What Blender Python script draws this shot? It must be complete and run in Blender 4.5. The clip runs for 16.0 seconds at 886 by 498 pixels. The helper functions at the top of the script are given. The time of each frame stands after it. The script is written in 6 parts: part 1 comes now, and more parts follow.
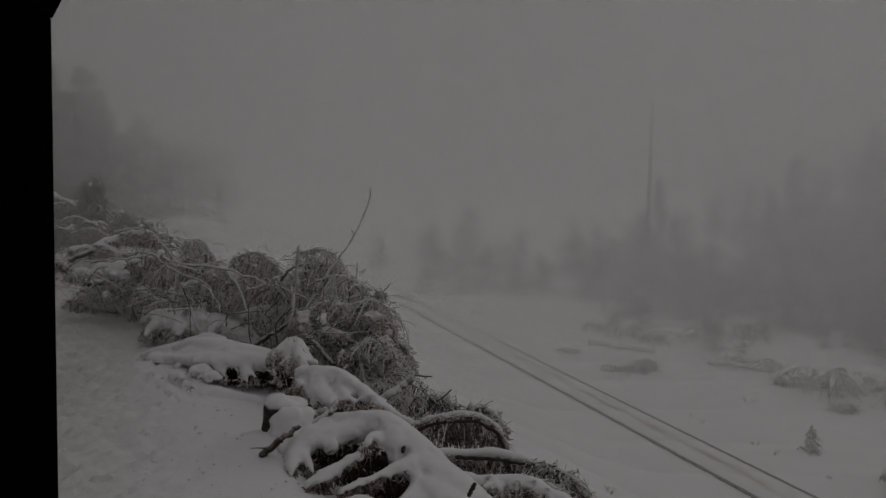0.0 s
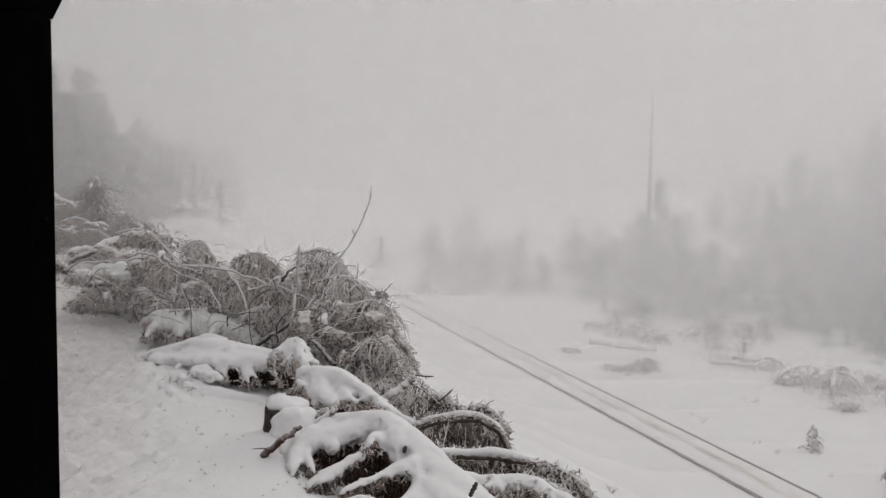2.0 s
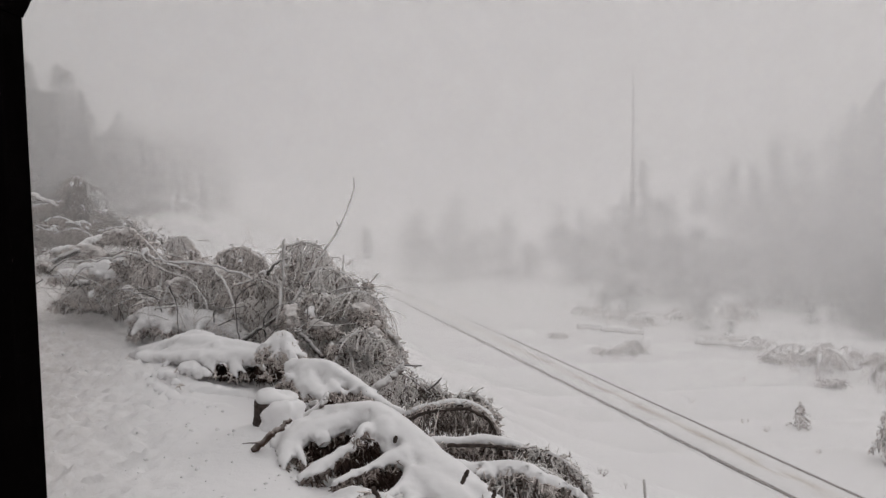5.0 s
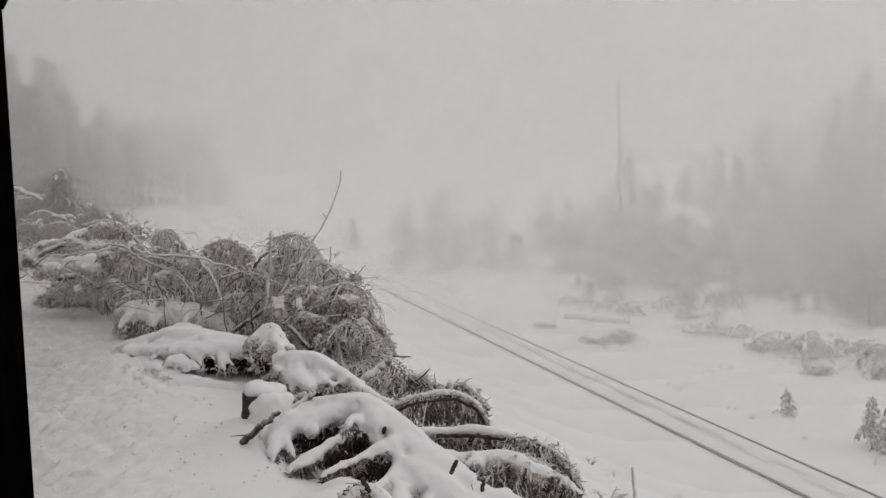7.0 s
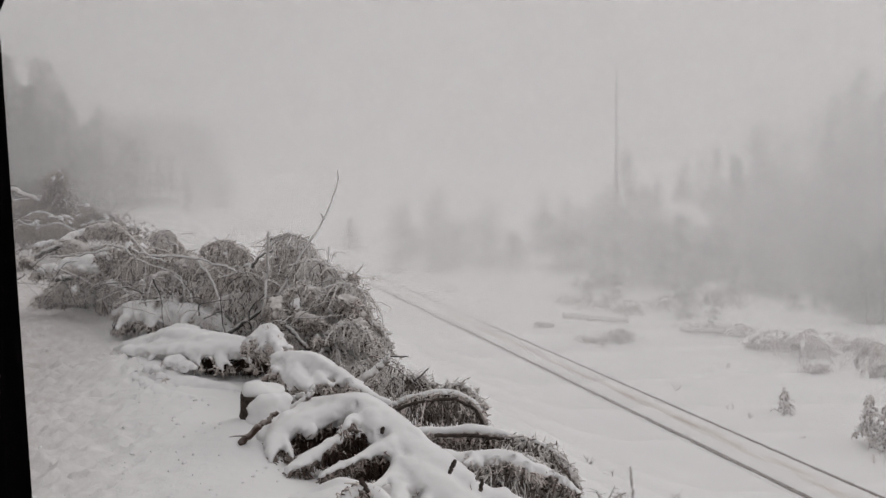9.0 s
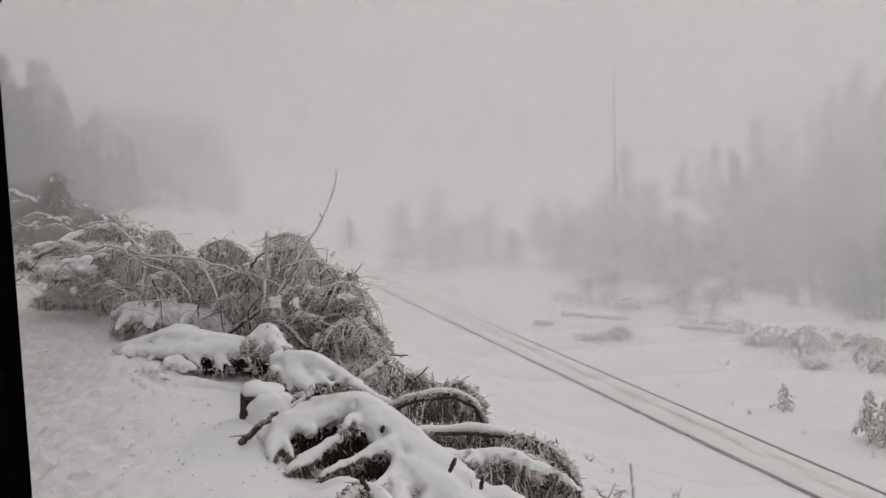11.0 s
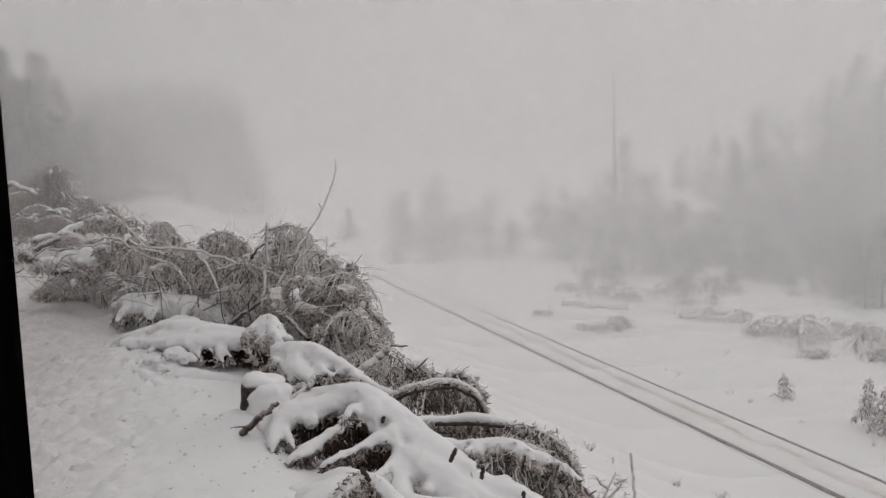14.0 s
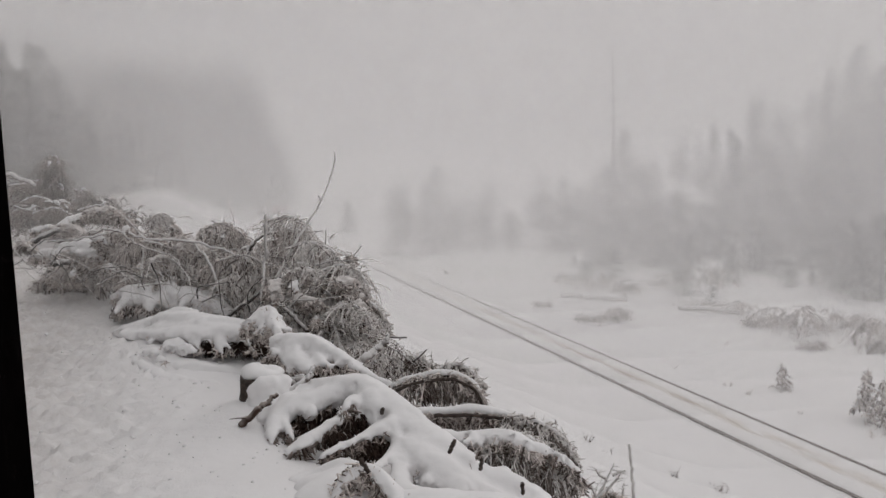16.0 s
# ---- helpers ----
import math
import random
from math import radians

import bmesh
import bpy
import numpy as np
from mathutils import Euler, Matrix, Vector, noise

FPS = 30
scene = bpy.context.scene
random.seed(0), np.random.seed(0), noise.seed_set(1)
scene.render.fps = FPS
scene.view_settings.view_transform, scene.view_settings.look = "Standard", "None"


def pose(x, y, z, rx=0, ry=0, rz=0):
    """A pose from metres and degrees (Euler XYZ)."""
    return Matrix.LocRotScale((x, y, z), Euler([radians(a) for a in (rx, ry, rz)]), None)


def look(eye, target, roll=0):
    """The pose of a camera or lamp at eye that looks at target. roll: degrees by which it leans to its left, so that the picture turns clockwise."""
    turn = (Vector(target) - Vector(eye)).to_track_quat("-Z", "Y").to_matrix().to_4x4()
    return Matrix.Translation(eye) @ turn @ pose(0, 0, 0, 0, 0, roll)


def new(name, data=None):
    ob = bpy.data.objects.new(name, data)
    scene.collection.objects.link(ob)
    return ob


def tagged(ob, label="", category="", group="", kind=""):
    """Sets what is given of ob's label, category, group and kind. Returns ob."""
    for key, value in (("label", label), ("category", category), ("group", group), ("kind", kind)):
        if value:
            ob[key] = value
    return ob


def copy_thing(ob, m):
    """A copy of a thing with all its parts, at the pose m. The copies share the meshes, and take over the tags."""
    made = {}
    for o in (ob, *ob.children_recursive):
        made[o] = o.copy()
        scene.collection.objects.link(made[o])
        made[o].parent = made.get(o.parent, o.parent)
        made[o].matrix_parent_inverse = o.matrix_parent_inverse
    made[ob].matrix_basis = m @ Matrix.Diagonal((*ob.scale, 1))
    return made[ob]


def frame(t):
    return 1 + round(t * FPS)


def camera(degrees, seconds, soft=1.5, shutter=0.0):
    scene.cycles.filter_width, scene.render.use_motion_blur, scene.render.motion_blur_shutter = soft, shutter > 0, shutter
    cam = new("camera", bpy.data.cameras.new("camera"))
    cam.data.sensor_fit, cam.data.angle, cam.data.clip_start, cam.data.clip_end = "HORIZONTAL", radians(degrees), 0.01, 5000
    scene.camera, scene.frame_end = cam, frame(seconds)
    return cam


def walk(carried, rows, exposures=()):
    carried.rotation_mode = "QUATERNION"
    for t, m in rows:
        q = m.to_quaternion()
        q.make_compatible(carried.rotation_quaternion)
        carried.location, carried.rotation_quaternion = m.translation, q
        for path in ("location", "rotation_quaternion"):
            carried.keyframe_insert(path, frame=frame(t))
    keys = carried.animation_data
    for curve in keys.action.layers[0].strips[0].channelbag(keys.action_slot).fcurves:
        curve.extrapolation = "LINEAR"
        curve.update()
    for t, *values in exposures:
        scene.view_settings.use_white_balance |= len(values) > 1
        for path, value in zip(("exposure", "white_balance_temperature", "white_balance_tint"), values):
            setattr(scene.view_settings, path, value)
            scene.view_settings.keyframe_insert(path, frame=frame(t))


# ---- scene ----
EYE_Z = 5.4
cam = camera(51.0, 16.0, soft=1.5)
walk(cam, [
    (0, pose(0.0000, 0, 5.4, 86.172, -0.726, 0.266)),
    (0.5, pose(0.0000, 0, 5.4, 86.155, -0.776, 0.299)),
    (1, pose(0.0000, 0, 5.4, 86.122, -0.651, 0.227)),
    (1.5, pose(0.0000, 0, 5.4, 86.121, -0.710, 0.247)),
    (2, pose(0.0000, 0, 5.4, 86.165, -0.522, 0.294)),
    (2.5, pose(0.0000, 0, 5.4, 86.115, -0.327, 0.026)),
    (3, pose(0.0000, 0, 5.4, 86.000, 0.000, 0.000)),
    (3.5, pose(0.0007, 0, 5.4, 85.981, 0.194, 0.023)),
    (4, pose(0.0014, 0, 5.4, 85.929, 0.471, -0.079)),
    (6.5, pose(0.0036, 0, 5.4, 84.881, 1.529, -1.467)),
    (7, pose(0.0036, 0, 5.4, 84.897, 1.425, -1.529)),
    (7.5, pose(0.0036, 0, 5.4, 84.868, 1.529, -1.554)),
    (8, pose(0.0036, 0, 5.4, 84.769, 1.722, -1.629)),
    (8.5, pose(0.0036, 0, 5.4, 84.746, 1.592, -1.620)),
    (9, pose(0.0036, 0, 5.4, 84.879, 1.592, -1.684)),
    (11.5, pose(0.0038, 0, 5.4, 84.722, 2.021, -1.805)),
    (12, pose(0.0039, 0, 5.4, 84.641, 1.979, -1.871)),
    (12.5, pose(0.0039, 0, 5.4, 84.544, 2.265, -1.851)),
    (13, pose(0.0039, 0, 5.4, 84.481, 2.175, -1.928)),
    (13.5, pose(0.0040, 0, 5.4, 84.336, 2.271, -1.806)),
    (14, pose(0.0040, 0, 5.4, 84.200, 2.192, -1.821)),
    (14.5, pose(0.0041, 0, 5.4, 84.123, 2.114, -1.855)),
    (15, pose(0.0041, 0, 5.4, 83.872, 2.182, -1.895)),
    (15.5, pose(0.0042, 0, 5.4, 83.716, 2.258, -1.887)),
    (16, pose(0.0042, 0, 5.4, 83.685, 2.164, -1.878)),
], exposures=[(0.0, -1.56), (0.3, -0.86), (0.6, -0.25), (0.9, 0.15), (1.2, 0.22), (1.6, 0.22), (2.2, 0.19), (3.0, 0.18), (9.0, 0.14), (16.0, 0.10)])

# light must pass many thin fog banks
scene.cycles.transparent_max_bounces = 96
scene.cycles.max_bounces, scene.cycles.diffuse_bounces, scene.cycles.transmission_bounces = 16, 8, 12

# ---- light: thick winter fog under an overcast sky ----
SUN_UP, SUN_TURN = 48.0, 25.0
world = bpy.data.worlds.new("overcast")
scene.world = world
world.use_nodes = True
wn, wl = world.node_tree.nodes, world.node_tree.links
sky = wn.new("ShaderNodeTexSky")
sky.sky_type, sky.sun_disc = "NISHITA", False
sky.sun_elevation, sky.sun_rotation = radians(SUN_UP), radians(SUN_TURN)
sky.air_density, sky.dust_density = 1.0, 6.0
grey = wn.new("ShaderNodeRGB")
grey.outputs[0].default_value = (6.1, 5.97, 5.95, 1)
blend = wn.new("ShaderNodeMixRGB")
blend.inputs[0].default_value = 0.9
wl.new(sky.outputs[0], blend.inputs[1])
wl.new(grey.outputs[0], blend.inputs[2])
wl.new(blend.outputs[0], wn["Background"].inputs[0])
wn["Background"].inputs[1].default_value = 0.1
sun = new("sun", bpy.data.lights.new("sun", "SUN"))
sun.data.energy, sun.data.angle, sun.data.color = 0.5, radians(60), (1.0, 0.97, 0.94)
a, b = radians(SUN_UP), radians(SUN_TURN)
sun.matrix_world = look((0, 0, 60), (-math.sin(b) * math.cos(a), -math.cos(b) * math.cos(a), 60 - math.sin(a)))


# ---- materials ----
def node_material(name):
    m = bpy.data.materials.new(name)
    m.use_nodes = True
    nt = m.node_tree
    return m, nt.nodes, nt.links, nt.nodes["Principled BSDF"]


def noise_node(nodes, links, scale, detail=4.0, rough=0.55, coord="Object"):
    tc = nodes.new("ShaderNodeTexCoord")
    n = nodes.new("ShaderNodeTexNoise")
    n.inputs["Scale"].default_value, n.inputs["Detail"].default_value, n.inputs["Roughness"].default_value = scale, detail, rough
    links.new(tc.outputs[coord], n.inputs["Vector"])
    return n


def ramp(nodes, links, source, stops):
    r = nodes.new("ShaderNodeValToRGB")
    el = r.color_ramp.elements
    el[0].position, el[0].color = stops[0][0], (*stops[0][1], 1)
    el[1].position, el[1].color = stops[-1][0], (*stops[-1][1], 1)
    for p, c in stops[1:-1]:
        e = el.new(p)
        e.color = (*c, 1)
    links.new(source, r.inputs[0])
    return r


def bump(nodes, links, bsdf, sources, strength, distance):
    last = None
    for s, w in sources:
        bp = nodes.new("ShaderNodeBump")
        bp.inputs["Strength"].default_value, bp.inputs["Distance"].default_value = strength * w, distance
        links.new(s, bp.inputs["Height"])
        if last:
            links.new(last.outputs[0], bp.inputs["Normal"])
        last = bp
    links.new(last.outputs[0], bsdf.inputs["Normal"])


def plain(name, colour, rough=0.7, metal=0.0, spread=0.25, scale=8.0, bumps=0.2, spec=0.3):
    m, n, l, p = node_material(name)
    a, b = noise_node(n, l, scale), noise_node(n, l, scale * 9)
    r = ramp(n, l, a.outputs[0], [(0.3, tuple(c * (1 - spread) for c in colour)), (0.7, tuple(min(1, c * (1 + spread)) for c in colour))])
    l.new(r.outputs[0], p.inputs["Base Color"])
    p.inputs["Roughness"].default_value, p.inputs["Metallic"].default_value = rough, metal
    p.inputs["Specular IOR Level"].default_value = spec
    bump(n, l, p, [(a.outputs[0], 1.0), (b.outputs[0], 0.6)], bumps, 0.02)
    return m


def snow_material(name, tone=(0.90, 0.888, 0.89), relief=0.35):
    m, n, l, p = node_material(name)
    a, b, c = noise_node(n, l, 1.3), noise_node(n, l, 14.0), noise_node(n, l, 90.0, 2.0)
    r = ramp(n, l, a.outputs[0], [(0.3, tuple(x * 0.95 for x in tone)), (0.7, tone)])
    l.new(r.outputs[0], p.inputs["Base Color"])
    p.inputs["Roughness"].default_value, p.inputs["Specular IOR Level"].default_value = 0.75, 0.15
    bump(n, l, p, [(b.outputs[0], 0.6), (c.outputs[0], 0.35)], relief, 0.02)
    return m


def frosted(name, wood, rime, low, high, scale=26.0):
    """Wood or needles with rime on whatever faces the sky."""
    m, n, l, p = node_material(name)
    geo = n.new("ShaderNodeNewGeometry")
    sep = n.new("ShaderNodeSeparateXYZ")
    l.new(geo.outputs["Normal"], sep.inputs[0])
    a, b = noise_node(n, l, scale), noise_node(n, l, 3.0)
    s1 = n.new("ShaderNodeMath")
    s1.operation = "MULTIPLY_ADD"
    l.new(a.outputs[0], s1.inputs[0])
    s1.inputs[1].default_value = 1.1
    l.new(sep.outputs[2], s1.inputs[2])
    s2 = n.new("ShaderNodeMath")
    s2.operation = "MULTIPLY_ADD"
    l.new(b.outputs[0], s2.inputs[0])
    s2.inputs[1].default_value = 0.9
    l.new(s1.outputs[0], s2.inputs[2])
    r = ramp(n, l, s2.outputs[0], [(0.0, wood), (1.0, rime)])
    mr = n.new("ShaderNodeMapRange")
    mr.inputs["From Min"].default_value, mr.inputs["From Max"].default_value = low, high
    l.new(s2.outputs[0], mr.inputs[0])
    l.new(mr.outputs[0], r.inputs[0])
    l.new(r.outputs[0], p.inputs["Base Color"])
    p.inputs["Roughness"].default_value, p.inputs["Specular IOR Level"].default_value = 0.8, 0.2
    bump(n, l, p, [(a.outputs[0], 1.0)], 0.4, 0.01)
    return m


LEAN = 0.287                     # the track's sideways run for each metre ahead
COS = 1 / math.sqrt(1 + LEAN * LEAN)
GAUGE = 1.03
RAIL_X = 10.17                   # where the nearer rail would cross beside the camera

SNOW = snow_material("settled_snow", relief=0.55)
def dimmed_path_snow():
    # settled snow: grit along the bank-top path, plus a painted dimming to the left
    m = snow_material("bank_snow", relief=0.55)
    n, l = m.node_tree.nodes, m.node_tree.links
    p = n["Principled BSDF"]
    tc = n.new("ShaderNodeTexCoord")
    dot = n.new("ShaderNodeVectorMath")
    dot.operation = "DOT_PRODUCT"
    dot.inputs[1].default_value = (-COS, -LEAN * COS, 0.0)
    l.new(tc.outputs["Object"], dot.inputs[0])
    wide = n.new("ShaderNodeMapRange")
    wide.interpolation_type = "SMOOTHSTEP"
    wide.inputs["From Min"].default_value, wide.inputs["From Max"].default_value = 9.5 - RAIL_X * COS, 11.0 - RAIL_X * COS
    l.new(dot.outputs["Value"], wide.inputs[0])
    grit = noise_node(n, l, 9.0, 6.0, 0.7)
    spots = n.new("ShaderNodeMapRange")
    spots.inputs["From Min"].default_value, spots.inputs["From Max"].default_value = 0.35, 0.65
    spots.inputs["To Min"].default_value = 0.35
    l.new(grit.outputs[0], spots.inputs[0])
    mul = n.new("ShaderNodeMath")
    mul.operation = "MULTIPLY"
    l.new(wide.outputs[0], mul.inputs[0])
    l.new(spots.outputs[0], mul.inputs[1])
    mix = n.new("ShaderNodeMixRGB")
    l.new(mul.outputs[0], mix.inputs[0])
    l.new(p.inputs["Base Color"].links[0].from_socket, mix.inputs[1])
    mix.inputs[2].default_value = (0.60, 0.565, 0.545, 1)
    l.new(mix.outputs[0], p.inputs["Base Color"])
    return m


PATH_SNOW = snow_material("pillow_snow", (0.91, 0.898, 0.90), 0.2)
RIME_TWIG = frosted("rimed_twig", (0.24, 0.175, 0.148), (0.85, 0.79, 0.755), -0.1, 1.5)
# hoared twig, its wood colour lifted to offset self-shading in the right-hand boughs
LIFTED_HOAR_TWIG = frosted("lifted_hoar_twig", (0.47, 0.40, 0.365), (0.86, 0.83, 0.81), -0.6, 1.15)
DARK_TWIG = frosted("dark_twig", (0.06, 0.036, 0.027), (0.50, 0.45, 0.42), 0.8, 2.3)
RIME_FELT = frosted("rime_felt", (0.26, 0.215, 0.195), (0.80, 0.765, 0.745), 0.3, 2.1, 70.0)
RIME_BARK = frosted("rimed_bark", (0.16, 0.13, 0.115), (0.72, 0.70, 0.69), 0.3, 1.35, 18.0)
DARK_BARK = frosted("dark_bark", (0.045, 0.035, 0.03), (0.6, 0.58, 0.57), 0.95, 1.9, 22.0)
# dark_twig with less rime, darkened further to carry the hollows' shade
SHADED_BARE_TWIG = frosted("shaded_bare_twig", (0.05, 0.030, 0.023), (0.20, 0.15, 0.13), 1.5, 2.9)
BANK_TWIG = frosted("bank_twig", (0.10, 0.066, 0.052), (0.52, 0.455, 0.42), 0.1, 2.1)
SPRUCE = frosted("rimed_spruce", (0.04, 0.035, 0.031), (0.34, 0.325, 0.315), 0.5, 2.0, 8.0)
RAIL_STEEL = plain("rail_steel", (0.15, 0.12, 0.105), 0.6, 0.3, 0.35, 6.0, 0.3)
RAIL_HEAD = plain("rail_head", (0.22, 0.19, 0.17), 0.5, 0.4, 0.3, 5.0, 0.1)
STUB_WOOD = plain("stub_wood", (0.06, 0.045, 0.038), 0.8, 0.0, 0.5, 40.0, 0.4)
BLACK = plain("black_frame", (0.0025, 0.002, 0.002), 0.95, 0.0, 0.2, 30.0, 0.1, 0.0)
ENGINE_BLACK = plain("engine_black", (0.02, 0.02, 0.02), 0.45, 0.2, 0.3, 3.0, 0.1)
ENGINE_RED = plain("engine_red", (0.25, 0.03, 0.025), 0.55, 0.0, 0.3, 4.0, 0.1)
COACH_RED = plain("coach_red", (0.22, 0.05, 0.04), 0.5, 0.0, 0.2, 2.0, 0.1)
CREAM = plain("coach_cream", (0.55, 0.5, 0.4), 0.5, 0.0, 0.1, 2.0, 0.1)
ROOF_GREY = plain("roof_grey", (0.2, 0.2, 0.2), 0.8, 0.0, 0.2, 2.0, 0.2)


def bed_snow():
    """Snow between the rails, browned along the middle by dripping oil and rust."""
    m, n, l, p = node_material("stained_track_snow")
    tc = n.new("ShaderNodeTexCoord")
    sep = n.new("ShaderNodeSeparateXYZ")
    l.new(tc.outputs["Object"], sep.inputs[0])
    mp = n.new("ShaderNodeMapping")
    mp.inputs["Scale"].default_value = (3.0, 0.45, 1.0)
    l.new(tc.outputs["Object"], mp.inputs[0])
    ns = n.new("ShaderNodeTexNoise")
    ns.inputs["Scale"].default_value, ns.inputs["Detail"].default_value = 1.6, 6.0
    l.new(mp.outputs[0], ns.inputs["Vector"])
    ab = n.new("ShaderNodeMath")
    ab.operation = "ABSOLUTE"
    off = n.new("ShaderNodeMath")
    off.operation = "SUBTRACT"
    l.new(sep.outputs[0], off.inputs[0])
    off.inputs[1].default_value = 0.09
    l.new(off.outputs[0], ab.inputs[0])
    mr = n.new("ShaderNodeMapRange")
    mr.inputs["From Min"].default_value, mr.inputs["From Max"].default_value = 0.02, 0.20
    mr.inputs["To Min"].default_value, mr.inputs["To Max"].default_value = 1.0, 0.0
    l.new(ab.outputs[0], mr.inputs[0])
    thr = n.new("ShaderNodeMapRange")
    thr.inputs["From Min"].default_value, thr.inputs["From Max"].default_value = 0.38, 0.66
    l.new(ns.outputs[0], thr.inputs[0])
    mu = n.new("ShaderNodeMath")
    mu.operation = "MULTIPLY"
    l.new(mr.outputs[0], mu.inputs[0])
    l.new(thr.outputs[0], mu.inputs[1])
    r = ramp(n, l, mu.outputs[0], [(0.0, (0.84, 0.83, 0.825)), (0.5, (0.68, 0.63, 0.58)), (1.0, (0.48, 0.41, 0.35))])
    l.new(r.outputs[0], p.inputs["Base Color"])
    p.inputs["Roughness"].default_value, p.inputs["Specular IOR Level"].default_value = 0.75, 0.15
    bump(n, l, p, [(ns.outputs[0], 1.0)], 0.5, 0.03)
    return m


def mist_material(name, amount, tone, scale, low, high):
    """Fine droplets: part of the light passes, the rest is scattered to both sides."""
    m = bpy.data.materials.new(name)
    m.use_nodes = True
    n, l = m.node_tree.nodes, m.node_tree.links
    n.remove(n["Principled BSDF"])
    tr, di, tl, half, mix = (n.new("ShaderNodeBsdf" + k) if k else n.new("ShaderNodeMixShader") for k in ("Transparent", "Diffuse", "Translucent", "", ""))
    di.inputs[0].default_value = tl.inputs[0].default_value = (*tone, 1)
    half.inputs[0].default_value = 0.5
    l.new(di.outputs[0], half.inputs[1])
    l.new(tl.outputs[0], half.inputs[2])
    ns = noise_node(n, l, scale, 3.0)
    mr = n.new("ShaderNodeMapRange")
    mr.inputs["From Min"].default_value, mr.inputs["From Max"].default_value = 0.3, 0.7
    mr.inputs["To Min"].default_value, mr.inputs["To Max"].default_value = amount * low, amount * high
    l.new(ns.outputs[0], mr.inputs[0])
    l.new(mr.outputs[0], mix.inputs[0])
    l.new(tr.outputs[0], mix.inputs[1])
    l.new(half.outputs[0], mix.inputs[2])
    l.new(mix.outputs[0], n["Material Output"].inputs[0])
    return m


# ---- mesh tools ----
class Shape:
    """Collects vertices and faces of one mesh."""

    def __init__(self):
        self.v, self.f, self.smooth = [], [], True

    def tube(self, pts, radii, sides=6, cap=True):
        pts = [Vector(p) for p in pts]
        start, ring = len(self.v), None
        side = Vector((0.31, 0.77, 0.2))
        for i, p in enumerate(pts):
            d = (pts[min(i + 1, len(pts) - 1)] - pts[max(i - 1, 0)]).normalized()
            u = d.cross(side)
            if u.length < 0.05:
                u = d.cross(Vector((1, 0, 0)))
            u.normalize()
            w = d.cross(u)
            r = radii[i] if isinstance(radii, (list, tuple)) else radii
            for k in range(sides):
                an = 2 * math.pi * k / sides
                self.v.append(p + (u * math.cos(an) + w * math.sin(an)) * r)
        for i in range(len(pts) - 1):
            for k in range(sides):
                q = start + i * sides
                self.f.append((q + k, q + (k + 1) % sides, q + sides + (k + 1) % sides, q + sides + k))
        if cap:
            self.f.append(tuple(start + k for k in reversed(range(sides))))
            self.f.append(tuple(start + (len(pts) - 1) * sides + k for k in range(sides)))
        return self

    def box(self, lo, hi, bevel=0.0):
        s = len(self.v)
        (x0, y0, z0), (x1, y1, z1) = lo, hi
        if bevel <= 0:
            self.v += [Vector(c) for c in ((x0, y0, z0), (x1, y0, z0), (x1, y1, z0), (x0, y1, z0), (x0, y0, z1), (x1, y0, z1), (x1, y1, z1), (x0, y1, z1))]
            self.f += [tuple(s + i for i in q) for q in ((3, 2, 1, 0), (4, 5, 6, 7), (0, 1, 5, 4), (1, 2, 6, 5), (2, 3, 7, 6), (3, 0, 4, 7))]
            return self
        bm = bmesh.new()
        bmesh.ops.create_cube(bm, size=1.0)
        for v in bm.verts:
            v.co = Vector(((x0 + x1) / 2 + v.co.x * (x1 - x0), (y0 + y1) / 2 + v.co.y * (y1 - y0), (z0 + z1) / 2 + v.co.z * (z1 - z0)))
        bmesh.ops.bevel(bm, geom=bm.edges[:], offset=bevel, segments=2, affect="EDGES", profile=0.5)
        bm.verts.ensure_lookup_table()
        self.v += [v.co.copy() for v in bm.verts]
        self.f += [tuple(s + v.index for v in f.verts) for f in bm.faces]
        bm.free()
        return self

    def ball(self, c, r, squash=1.0, rough=0.0, div=2):
        s = len(self.v)
        bm = bmesh.new()
        bmesh.ops.create_icosphere(bm, subdivisions=div, radius=1.0)
        bm.verts.ensure_lookup_table()
        c = Vector(c)
        for v in bm.verts:
            p = v.co.copy()
            k = 1 + rough * noise.noise(p * 1.7 + c * 3.1)
            self.v.append(c + Vector((p.x * r * k, p.y * r * k, p.z * r * k * squash)))
        self.f += [tuple(s + v.index for v in f.verts) for f in bm.faces]
        bm.free()
        return self

    def mesh(self, name, material):
        me = bpy.data.meshes.new(name)
        me.from_pydata([tuple(v) for v in self.v], [], self.f)
        me.materials.append(material)
        if self.smooth:
            me.polygons.foreach_set("use_smooth", [True] * len(me.polygons))
        me.update()
        return me


def part(name, shape, material, parent, label=""):
    ob = new(name, shape.mesh(name, material))
    ob.parent = parent
    tagged(ob, label, kind="stuff" if name in LOOSE else "")
    return ob


LOOSE = ("rimed_foliage", "deadwood", "snow_load", "hanging_foliage", "needles", "crown", "snow_ridge", "stems", "twigs")


def thing(name, at, label, category, group="", kind=""):
    ob = new(name)
    ob.empty_display_size = 0.1
    ob.location = at
    return tagged(ob, label, category, group, kind)


def local(pts, at):
    return [Vector(p) - Vector(at) for p in pts]


